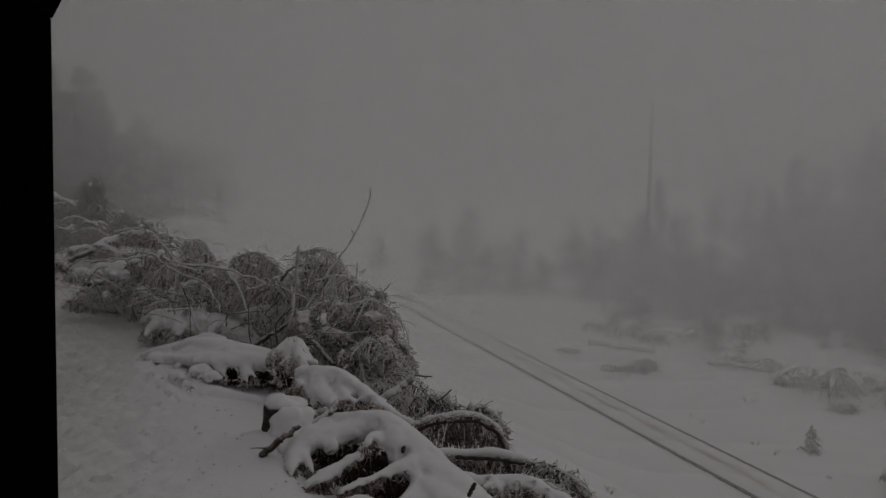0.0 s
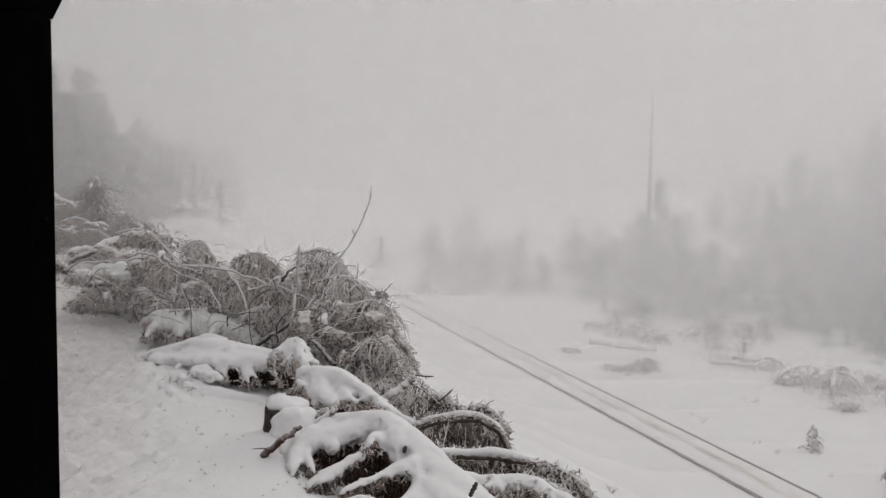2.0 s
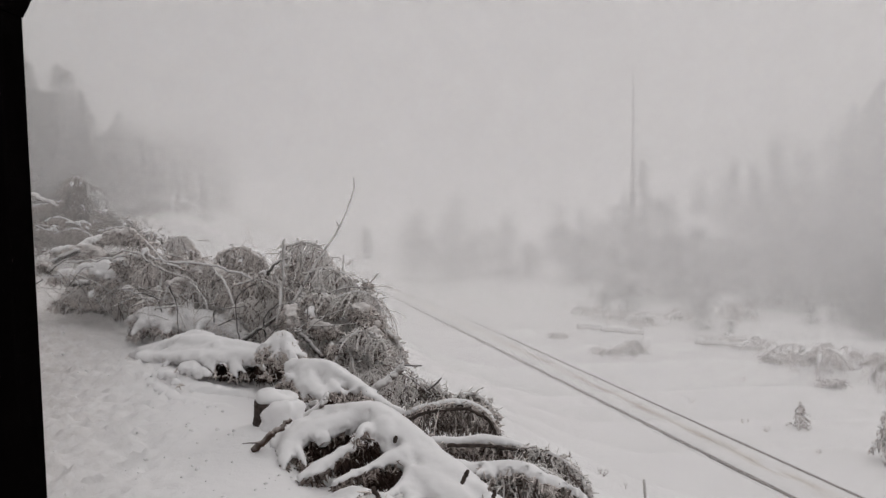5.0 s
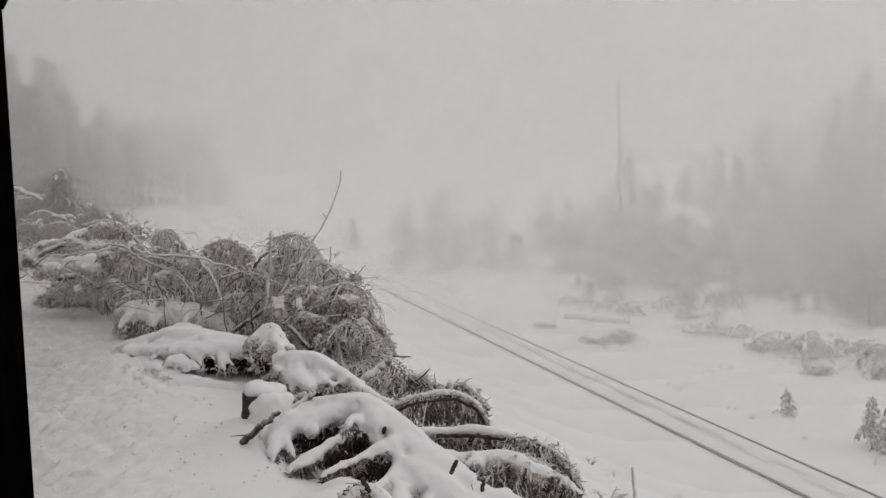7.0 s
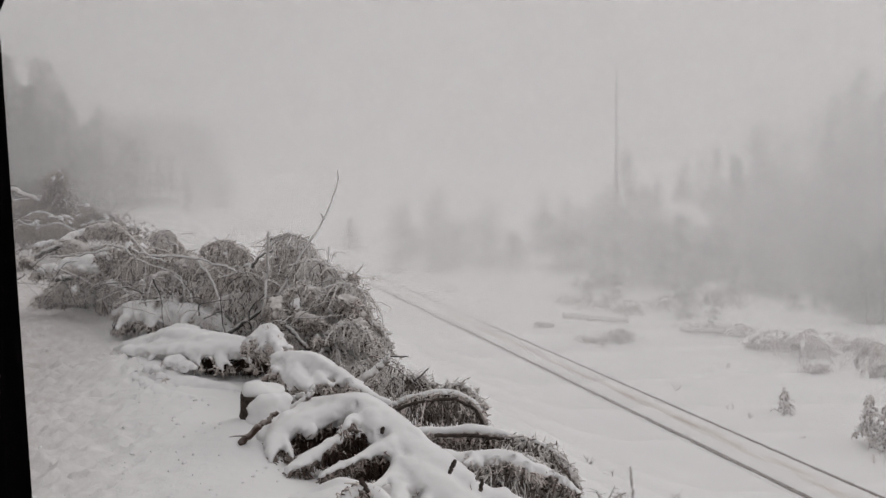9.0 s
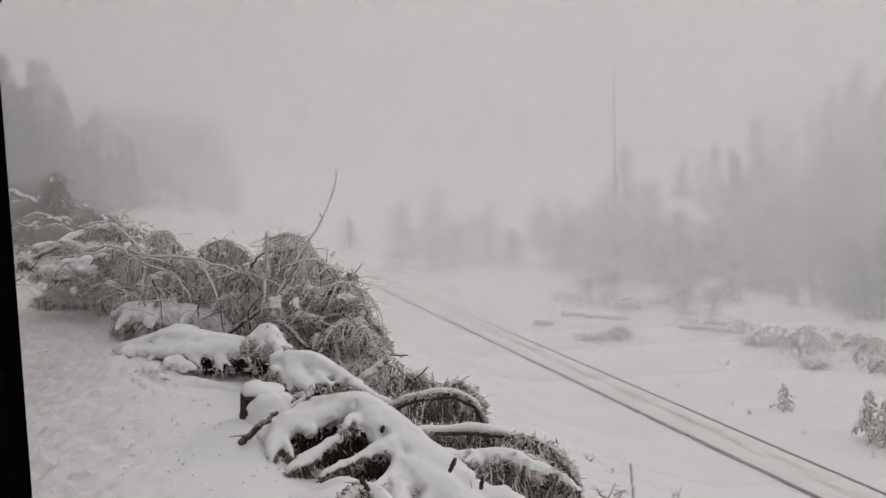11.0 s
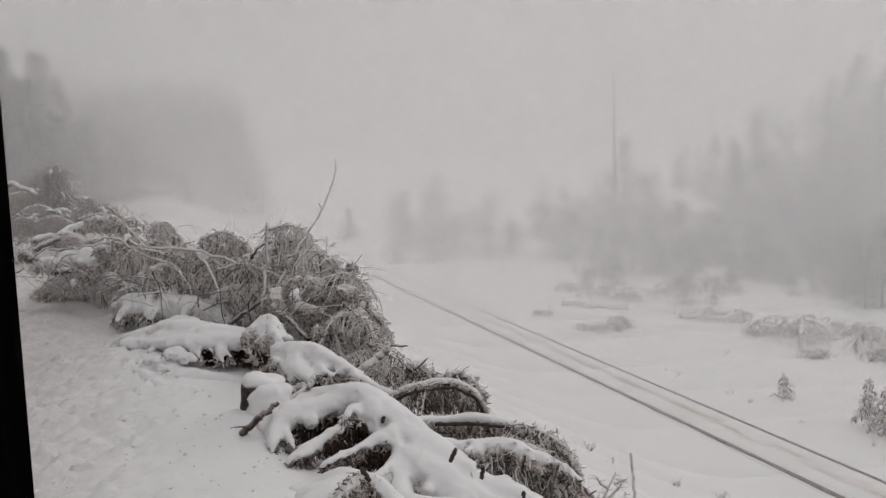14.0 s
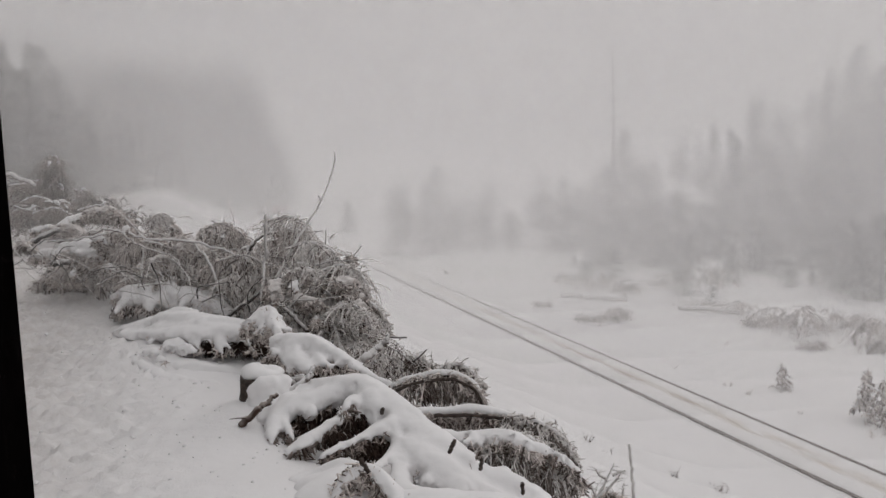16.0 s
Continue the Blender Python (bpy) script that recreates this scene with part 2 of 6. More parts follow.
def curve(pts, n):
    """A smooth line of n points through pts."""
    p = [Vector(q) for q in pts]
    if len(p) == 2:
        return [p[0].lerp(p[1], i / (n - 1)) for i in range(n)]
    p = [p[0] * 2 - p[1]] + p + [p[-1] * 2 - p[-2]]
    out = []
    for i in range(n):
        x = (len(p) - 3) * i / (n - 1)
        k = min(int(x), len(p) - 4)
        t = x - k
        a, b, c, d = p[k:k + 4]
        out.append(0.5 * (2 * b + (c - a) * t + (2 * a - 5 * b + 4 * c - d) * t * t + (3 * b - a - 3 * c + d) * t ** 3))
    return out


# ---- ground ----
def left_of_rail(x, y):
    return (RAIL_X - x - LEAN * y) * COS


def step(a, b, x):
    t = min(1.0, max(0.0, (x - a) / (b - a)))
    return t * t * (3 - 2 * t)


def ground_z(x, y):
    s = left_of_rail(x, y)
    n1 = noise.noise(Vector((x * 0.35, y * 0.35, 0.0)))
    n2 = noise.noise(Vector((x * 1.1, y * 1.1, 4.0)))
    far = step(30, 60, abs(x) + abs(y) * 0.5)
    edge = 8.9 - 0.4 * step(5.5, 8.0, y)
    rise = min(2.0, max(0.0, (s - 1.0) / (edge - 1.0)))
    z = 3.80 * (rise / (1 + rise ** 30) ** (1 / 30)) ** 1.3 - 0.06
    if s > 8:
        z += 0.035 * (s - 8) + 0.25 * step(14, 30, s) * (s - 14) * 0.3
    if s < -1.6:
        d = -1.6 - s
        z += 0.012 * d + 0.9 * step(16, 40, d)
        z += step(0, 3, d) * (0.10 * n1 + 0.05 * n2)
    if s > 1.0:
        z += step(1.0, 3.0, s) * (0.07 * n1 + 0.035 * n2)
    # the trodden path on the bank
    worn = step(9.3, 10.2, s + 0.12 * n2) * (1 - step(12.5, 14, s)) * (1 - step(9, 14, y)) * step(2.4, 3.2, y)
    if worn > 0:
        c = noise.noise(Vector((x * 4.2, y * 3.2, 9.0)))
        f = noise.noise(Vector((x * 11.0, y * 9.0, 2.0)))
        g = noise.noise(Vector((x * 19.0, y * 15.0, 5.0)))
        z += worn * (-0.03 + 0.02 * c + 0.022 * f + 0.075 * g + 0.02 * noise.noise(Vector((x * 34.0, y * 26.0, 7.0))))
    # snow drifted up round the stump
    z += 0.17 * math.exp(-((x + 1.0) / 0.34) ** 2 - ((y - 5.5) / 0.36) ** 2)
    # and up the flank of the snow-covered limbs beyond it
    z += 0.10 * math.exp(-((x + 2.5) / 0.5) ** 2 - ((y - 7.7) / 0.5) ** 2)
    # shallow bed of the track
    if s < 0.02:
        z += 0.045 * step(0.02, -0.2, s) if s < -1.0 else 0.0
    return z


def grid_line(stops):
    out = []
    for (a, b, d) in stops:
        n = max(1, round((b - a) / d))
        out += [a + (b - a) * i / n for i in range(n)]
    return out + [stops[-1][1]]


def build_ground():
    xs = grid_line([(-900, -200, 100), (-200, -40, 10), (-40, -10, 1.0), (-10, -5, 0.25), (-5, 1.5, 0.042), (1.5, 14, 0.16), (14, 40, 0.8), (40, 200, 10), (200, 900, 100)])
    ys = grid_line([(-900, -100, 100), (-100, -10, 9), (-10, 2.5, 1.0), (2.5, 11, 0.045), (11, 30, 0.25), (30, 70, 0.8), (70, 200, 5), (200, 900, 70)])
    nx = len(xs)
    verts = [(x, y, ground_z(x, y)) for y in ys for x in xs]
    faces = [(j * nx + i, j * nx + i + 1, (j + 1) * nx + i + 1, (j + 1) * nx + i) for j in range(len(ys) - 1) for i in range(nx - 1)]
    me = bpy.data.meshes.new("ground")
    me.from_pydata(verts, [], faces)
    me.materials.append(dimmed_path_snow())
    me.polygons.foreach_set("use_smooth", [True] * len(me.polygons))
    return tagged(new("ground", me), "deep settled snow over a bank and a railway cutting", "snow", kind="structure")


build_ground()


def scatter_bits(name, material, count, label, category, small, large, seed):
    rnd = random.Random(seed)
    s = Shape()
    for i in range(count):
        y = rnd.uniform(3.4, 12)
        x = 0.05 - 0.46 * (y - 4.2) - rnd.random() ** 1.2 * (0.8 + 0.25 * y)
        r = small + (large - small) * rnd.random() ** 3
        s.ball((x, y, ground_z(x, y) + r * 0.2), r, 0.7, 0.8, 1)
    return tagged(new(name, s.mesh(name, material)), label, category, kind="stuff")


scatter_bits("snow_crumbs", SNOW, 700, "loose crumbs of snow on the trodden path", "snow", 0.004, 0.017, 21)
scatter_bits("bark_bits", DARK_BARK, 40, "dark bits of bark and needles on the snow", "debris", 0.003, 0.009, 22)

# ---- railway: own axes, x across to the far side, y along, z up ----
TURN = math.degrees(math.atan(LEAN))
TRACK = pose(RAIL_X + GAUGE / 2 * COS, GAUGE / 2 * LEAN * COS, 0.0, 0, 0, TURN)


def build_rail(offset, label):
    prof = [(-0.055, -0.10), (-0.055, -0.085), (-0.012, -0.07), (-0.012, 0.015), (-0.033, 0.025), (-0.033, 0.055), (-0.026, 0.062), (0.026, 0.062), (0.033, 0.055), (0.033, 0.025), (0.012, 0.015), (0.012, -0.07), (0.055, -0.085), (0.055, -0.10)]
    rail = thing("rail", TRACK @ Vector((offset, 0, 0)), label, "rail", "rails of the track", "structure")
    rail.rotation_euler = (0, 0, radians(TURN))
    ys = grid_line([(-60, 5, 5), (5, 60, 0.5), (60, 260, 10)])
    body = Shape()
    body.smooth = False
    k = len(prof)
    for y in ys:
        w = 0.004 * noise.noise(Vector((offset, y * 0.3, 0)))
        body.v += [Vector((px + w, y, pz - 0.064)) for px, pz in prof]
    for i in range(len(ys) - 1):
        for j in range(k):
            q = i * k
            body.f.append((q + j, q + (j + 1) % k, q + k + (j + 1) % k, q + k + j))
    part("rail_body", body, RAIL_STEEL, rail)
    top = Shape().box((-0.024, -60, -0.0035), (0.024, 260, 0.0015), 0.0)
    part("running_surface", top, RAIL_HEAD, rail, "worn steel running surface")
    side = -1 if offset < 0 else 1
    heap = Shape()
    ys = grid_line([(8, 40, 0.11), (40, 60, 1.0)])
    line = [Vector((side * (0.055 + 0.012 * noise.noise(Vector((y * 1.7, offset, 3)))), y, -0.062)) for y in ys]
    heap.tube(line, [0.028 + 0.014 * noise.noise(Vector((y * 2.3, offset, 8))) + 0.012 * noise.noise(Vector((y * 9.0, offset, 5))) for y in ys], 6)
    part("snow_edge", heap, PATH_SNOW, rail, "crumbled snow along the rail")
    return rail


build_rail(-GAUGE / 2, "rusty steel rail standing out of the snow")
build_rail(GAUGE / 2, "rusty steel rail half buried in snow")


def build_bed():
    """Snow lying between the rails, with the flange grooves kept open."""
    xs = [-0.47, -0.44, -0.40, -0.30, -0.2, -0.1, 0.0, 0.1, 0.2, 0.30, 0.38, 0.43, 0.47]
    ys = grid_line([(-60, 8, 4), (8, 45, 0.12), (45, 70, 1.0), (70, 260, 10)])
    s = Shape()
    for y in ys:
        for x in xs:
            e = 1 - (abs(x) / 0.47) ** 6 if x < 0 else 1 - (x / 0.58) ** 9
            c = 0.012 * step(0.2, 0.45, x) - 0.025 * math.exp(-(x / 0.16) ** 2)
            h = (1.02 - abs(x) / 0.47) * 0.02 * noise.noise(Vector((x * 6, y * 2.2, 1))) + 0.012 * noise.noise(Vector((x * 17, y * 9, 1)))
            s.v.append(Vector((x, y, -0.10 + e * (0.092 + c + h))))
    nx = len(xs)
    s.f = [(j * nx + i, j * nx + i + 1, (j + 1) * nx + i + 1, (j + 1) * nx + i) for j in range(len(ys) - 1) for i in range(nx - 1)]
    bed = new("track_snow", s.mesh("track_snow", bed_snow()))
    bed.matrix_world = TRACK
    tagged(bed, "snow between the rails with brown oil stains", "snow", kind="structure")


build_bed()


# ---- dark frame beside the camera ----
def build_frame():
    fr = thing("window_frame", (-0.2536, 0.6, 5.4), "black window frame with a chamfered upper corner", "window frame", kind="structure")
    part("jamb", Shape().box((-0.62, -0.035, -2.2), (0.0, 0.0, 0.1045), 0.0015), BLACK, fr)
    g = Shape()
    g.smooth = False
    out = [(-0.62, 0.1045), (0.0, 0.1045), (0.0925, 0.28), (0.0925, 0.5), (-0.62, 0.5)]
    g.v = [Vector((x, y, z)) for y in (-0.037, 0.001) for x, z in out]
    g.f = [(0, 1, 2, 3, 4), (9, 8, 7, 6, 5)] + [(i, 5 + i, 5 + (i + 1) % 5, (i + 1) % 5) for i in range(5)]
    part("corner_brace", g, BLACK, fr)


build_frame()


# ---- brushwood ----
def strand(shape, p, out, length, droop, r, n=4, sides=3, rnd=random):
    """One hanging twig: leaves p towards out, then bends down."""
    d = Vector(out).normalized()
    pts, q = [Vector(p)], Vector(p)
    for i in range(n):
        d = (d + Vector((rnd.uniform(-0.2, 0.2), rnd.uniform(-0.2, 0.2), -droop))).normalized()
        q = q + d * (length / n)
        pts.append(q.copy())
    shape.tube(pts, [r * (1 - 0.75 * i / n) for i in range(n + 1)], sides, False)
    return pts


def twig(rime, dark, p, out, length, r, rnd, share=0.65, wild=0.38, needles=4):
    """A crooked hanging twig with short furred needles."""
    tgt = rime if rnd.random() < share else dark
    d, q, n = Vector(out).normalized(), Vector(p), 4
    pts = [q.copy()]
    for i in range(n):
        d = (d + Vector((rnd.gauss(0, wild), rnd.gauss(0, wild), rnd.gauss(-0.32, wild * 0.6)))).normalized()
        q = q + d * (length / n)
        pts.append(q.copy())
    tgt.tube(pts, [r * (1 - 0.6 * i / n) * rnd.uniform(0.8, 1.25) for i in range(n + 1)], 3, False)
    for e in range(needles):
        i = rnd.randint(1, n)
        s = pts[i]
        e1 = s + Vector((rnd.gauss(0, 1), rnd.gauss(0, 1), rnd.gauss(-0.35, 0.7))).normalized() * rnd.uniform(0.02, 0.055)
        tgt.tube([s, e1], [r * 0.8, r * 0.35], 3, False)


def tassel(shape, p, out, length, r, rnd, spikes=4):
    """A hanging branchlet thick with rime."""
    d, q, n = Vector(out).normalized(), Vector(p), 5
    pts, rad = [q.copy()], [r * 0.7]
    for i in range(n):
        d = (d + Vector((rnd.gauss(0, 0.16), rnd.gauss(0, 0.16), -0.52))).normalized()
        q = q + d * (length / n)
        pts.append(q.copy())
        rad.append(r * (1.1, 1.0, 0.9, 0.7, 0.3)[i] * rnd.uniform(0.65, 1.35))
    shape.tube(pts, rad, 4, False)
    for e in range(spikes):
        i = rnd.randint(1, n)
        w = Vector((rnd.gauss(0, 1), rnd.gauss(0, 1), rnd.gauss(-0.2, 0.7))).normalized()
        shape.tube([pts[i], pts[i] + w * (r + rnd.uniform(0.004, 0.014))], [r * 0.4, r * 0.15], 3, False)


def mop(at, radius, height, seed, label, amount=1.0, group="brushwood heap", thick=1.0, share=0.68, load=1.0, leaf=None, name="spruce_bough", inner=None):
    """A spruce bough that hangs down on all sides from its crooked limb, furred with rime."""
    rnd = random.Random(seed)
    base = Vector((at[0], at[1], at[2] - height))
    ob = thing(name, base, label, "bough" if name == "spruce_bough" else "sapling", group)
    top = Vector((0, 0, height))
    rime, dark, limbs, snow = Shape(), Shape(), Shape(), Shape()
    n = int(17 * amount)
    for i in range(n):
        an = rnd.uniform(0, 2 * math.pi)
        out = Vector((math.cos(an), math.sin(an), rnd.uniform(-0.2, 0.5)))
        start = top + Vector((rnd.uniform(-.4, .4) * radius, rnd.uniform(-.4, .4) * radius, -rnd.uniform(0.02, 0.55) * height))
        ln = radius * rnd.uniform(0.6, 1.25)
        tone = min(1.0, share * 1.45) if rnd.random() < 0.72 else share * 0.4
        pts = strand(limbs, start, out, ln, 0.3, rnd.uniform(0.007, 0.015) * thick, 6, 5, rnd)
        tufts = [rnd.uniform(0.6, len(pts) - 1.05) for k in range(3)]
        for j in range(1, len(pts)):
            for k in range(int(4 + 4.5 * amount) if thick < 2 else 5):
                c = rnd.choice(tufts) + rnd.gauss(0, 0.16) if rnd.random() < 0.8 else rnd.uniform(0, len(pts) - 1.01)
                c = min(max(c, 0.0), len(pts) - 1.01)
                q = pts[int(c)].lerp(pts[int(c) + 1], c % 1)
                tassel(rime if rnd.random() < tone else dark, q, Vector((rnd.gauss(0, 0.3), rnd.gauss(0, 0.3), rnd.uniform(-1.0, -0.1))), height * rnd.uniform(0.12, 0.42), rnd.uniform(0.0035, 0.0095) * thick ** 0.7, rnd, 2 if thick < 2 else 1)
            for k in range(int(2 + 2.5 * amount)):
                q = pts[j - 1].lerp(pts[j], rnd.random())
                side = Vector((rnd.gauss(0, 0.45), rnd.gauss(0, 0.45), rnd.uniform(-1.2, 0.1)))
                twig(rime, dark, q, side, height * rnd.uniform(0.12, 0.40), rnd.uniform(0.003, 0.007) * thick, rnd, tone, 0.34, 3)
        if rnd.random() < 0.34 * load:
            m = rnd.randint(2, 4)
            r = rnd.uniform(0.010, 0.020) * (0.6 + radius) * thick * (1 if load < 2 else 1.7)
            snow.tube([p + Vector((0, 0, r * 0.5)) for p in curve(pts[:m + 1], 9)], [r * k * rnd.uniform(0.75, 1.3) for k in (0.4, 0.9, 1.1, 1, 1.15, 1, 0.9, 0.7, 0.3)], 7)
    for i in range(int(45 * amount)):
        an, rr = rnd.uniform(0, 2 * math.pi), radius * math.sqrt(rnd.random()) * 0.9
        q = top + Vector((math.cos(an) * rr, math.sin(an) * rr, -0.5 * height * (rr / radius) ** 2 - rnd.uniform(0.0, 0.12) * height))
        twig(rime, dark, q, Vector((math.cos(an) + rnd.gauss(0, .6), math.sin(an) + rnd.gauss(0, .6), 0.2)), rnd.uniform(0.05, 0.14) * thick, rnd.uniform(0.004, 0.008) * thick, rnd, 0.85, 0.5, 4)
    # crooked twigs standing out every way
    for i in range(int(75 * amount)):
        an, rr = rnd.uniform(0, 2 * math.pi), radius * math.sqrt(rnd.random())
        q = top + Vector((math.cos(an) * rr, math.sin(an) * rr, -rnd.uniform(0.0, 0.75) * height))
        twig(rime, dark, q, Vector((math.cos(an) + rnd.gauss(0, 1), math.sin(an) + rnd.gauss(0, 1), rnd.gauss(0.1, 0.6))), rnd.uniform(0.10, 0.30) * thick ** 0.5, rnd.uniform(0.003, 0.0065) * thick, rnd, 0.85, 0.55, 6)
    # dead inner twigs down to the snow
    for i in range(int((150 if share < 0.9 else 90) * amount)):
        an, rr = rnd.uniform(0, 2 * math.pi), radius * math.sqrt(rnd.random()) * 0.7
        q = Vector((math.cos(an) * rr, math.sin(an) * rr, height * rnd.uniform(-0.15, 0.68)))
        strand(dark, q, Vector((rnd.gauss(0, 1), rnd.gauss(0, 1), rnd.uniform(-0.8, 0.5))), rnd.uniform(0.12, 0.35), 0.3, rnd.uniform(0.004, 0.009) * thick, 3, 3, rnd)
    part("limb", limbs, RIME_BARK, ob)
    part("rimed_foliage", rime, leaf or RIME_TWIG, ob)
    part("deadwood", dark, inner or DARK_TWIG, ob)
    if snow.v:
        part("snow_load", snow, PATH_SNOW, ob, "clots of snow")
    return ob


LIMB = "bare rimed branch sticking out of the brushwood heap"


def stick(pts, r0, r1, label, material=None, name="branch", snow=0.0, seed=1, twigs=0, group="brushwood heap"):
    """A bare limb, bent and knotty, with a ridge of snow along its top where asked."""
    rnd = random.Random(seed)
    if label == LIMB:
        r0, r1 = r0 * 0.72, r1 * 0.72
    base = Vector(pts[0])
    line = curve(local(pts, base), max(8, 5 * len(pts)))
    n = len(line)
    kink = max(r0 * 0.22, 0.0055 * (line[-1] - line[0]).length if len(pts) > 2 and r0 < 0.03 else 0)
    line = [p + Vector((rnd.gauss(0, 1), rnd.gauss(0, 1), rnd.gauss(0, 1))) * kink * (0 < i < n - 1) for i, p in enumerate(line)]
    ob = thing(name, base, label, "branch", group)
    rad = [r0 + (r1 - r0) * i / (n - 1) + r0 * 0.08 * rnd.uniform(-1, 1) for i in range(n)]
    ends = [line[0] - (line[1] - line[0]).normalized() * 0.001, line[-1] + (line[-1] - line[-2]).normalized() * 0.001]
    wood = Shape().tube([ends[0], *line, ends[1]], [rad[0] * 0.85, *rad, rad[-1] * 0.85], 8)
    for i in range(twigs):
        k = rnd.randint(1, n - 2)
        strand(wood, line[k], Vector((rnd.gauss(0, 1), rnd.gauss(0, 1), rnd.uniform(-0.3, 0.8))), rnd.uniform(3, 8) * r0, 0.1, r0 * 0.35, 3, 4, rnd)
    part("wood", wood, material or RIME_BARK, ob)
    if snow:
        cap = Shape()
        top = [p + Vector((0, 0, r0 * 0.8 + snow * 0.25)) for p in line]
        cap.tube(top, [snow * (0.75 + 0.45 * noise.noise(p * 7 + base)) * (0.5 if i in (0, n - 1) else 1) for i, p in enumerate(line)], 9)
        part("snow_cap", cap, PATH_SNOW, ob, "ridge of snow")
    return ob


def fringe(pts, label, length, seed, r=0.016, snow=0.03, dense=1.0, group="brushwood heap", bark=None, leaf=None, dead=1.0, thick=1.0):
    """A bent bough with a curtain of rimed twigs hanging below it."""
    rnd = random.Random(seed)
    base = Vector(pts[0])
    line = curve(local(pts, base), 30)
    ob = thing("drooping_bough", base, label, "bough", group)
    part("limb", Shape().tube(line, [r * (1.1 - 0.7 * i / 29) for i in range(30)], 8), bark or DARK_BARK, ob)
    rime, dark, cap = Shape(), Shape(), Shape()
    along = (line[-1] - line[0]).normalized()
    across = along.cross(Vector((0, 0, 1))).normalized()
    for i in range(int(190 * dense)):
        x = rnd.random() * 28.9
        q = line[int(x)].lerp(line[int(x) + 1], x % 1)
        f = math.sin(math.pi * min(1, 0.12 + x / 29 * 0.95)) ** 0.5
        sgn = rnd.choice((-1, 1, 1))
        out = across * sgn * rnd.uniform(0.1, 1) + along * rnd.uniform(-0.5, 0.8) + Vector((0, 0, rnd.uniform(-1.0, .2)))
        twig(rime, dark, q, out, length * f * rnd.uniform(0.4, 1.1), rnd.uniform(0.003, 0.0075) * thick, rnd, 0.62 if dead > 0.5 else 0.9, 0.2, 4)
    for i in range(int(200 * dense * dead)):
        x = rnd.random() * 28.9
        q = line[int(x)].lerp(line[int(x) + 1], x % 1)
        f = math.sin(math.pi * min(1, 0.12 + x / 29 * 0.95)) ** 0.5
        strand(dark, q + across * rnd.uniform(0, 0.06) - Vector((0, 0, length * f * 0.4 * rnd.random())), Vector((rnd.gauss(0, .7), rnd.gauss(0, .7), -0.5)), length * f * rnd.uniform(0.3, 0.8), 0.4, rnd.uniform(0.004, 0.008), 3, 3, rnd)
    for i in range(int(150 * dense)):
        x = rnd.random() * 28.9
        q = line[int(x)].lerp(line[int(x) + 1], x % 1)
        twig(rime, dark, q + Vector((0, 0, snow * 0.6)), Vector((rnd.gauss(0, .9), rnd.gauss(0, .9), 0.5)), rnd.uniform(0.025, 0.075), rnd.uniform(0.004, 0.009), rnd, 0.95, 0.4, 2)
    part("rimed_foliage", rime, leaf or RIME_TWIG, ob)
    part("deadwood", dark, DARK_TWIG, ob)
    if snow:
        cap.tube([p + Vector((0, 0, r * 0.6 + snow * 0.35)) for p in line[1:-2]], [snow * (0.75 + 0.4 * noise.noise(p * 9 + base)) for p in line[1:-2]], 9)
        for i in range(int(30 * dense)):
            x = rnd.random() * 27.9
            q = line[int(x)].lerp(line[int(x) + 1], x % 1)
            k = snow * rnd.uniform(0.5, 1.15)
            cap.ball(q + Vector((rnd.gauss(0, .2) * k, rnd.gauss(0, .2) * k, r * 0.5 + k * 0.3)), k, 0.75, 0.6, 1)
        part("snow_ridge", cap, PATH_SNOW, ob, "ridge of snow")
    return ob


FOLDS = bpy.data.textures.new("folds", "CLOUDS")
FOLDS.noise_scale, FOLDS.noise_depth = 0.11, 3


def loose_pieces(me):
    """Splits a mesh into its separate skins, the largest first; me keeps the largest."""
    bm = bmesh.new()
    bm.from_mesh(me)
    bm.verts.ensure_lookup_table()
    seen, groups = set(), []
    for v in bm.verts:
        if v.index in seen:
            continue
        todo, found = [v], []
        seen.add(v.index)
        while todo:
            q = todo.pop()
            found.append(q.index)
            for e in q.link_edges:
                o = e.other_vert(q)
                if o.index not in seen:
                    seen.add(o.index)
                    todo.append(o)
        groups.append(set(found))
    groups.sort(key=len, reverse=True)
    out = [me]
    for g in groups[1:]:
        if len(g) > 60:
            b2 = bm.copy()
            b2.verts.ensure_lookup_table()
            bmesh.ops.delete(b2, geom=[v for v in b2.verts if v.index not in g], context="VERTS")
            m2 = me.copy()
            b2.to_mesh(m2)
            b2.free()
            out.append(m2)
    if len(groups) > 1:
        bmesh.ops.delete(bm, geom=[v for v in bm.verts if v.index not in groups[0]], context="VERTS")
        bm.to_mesh(me)
    bm.free()
    return out


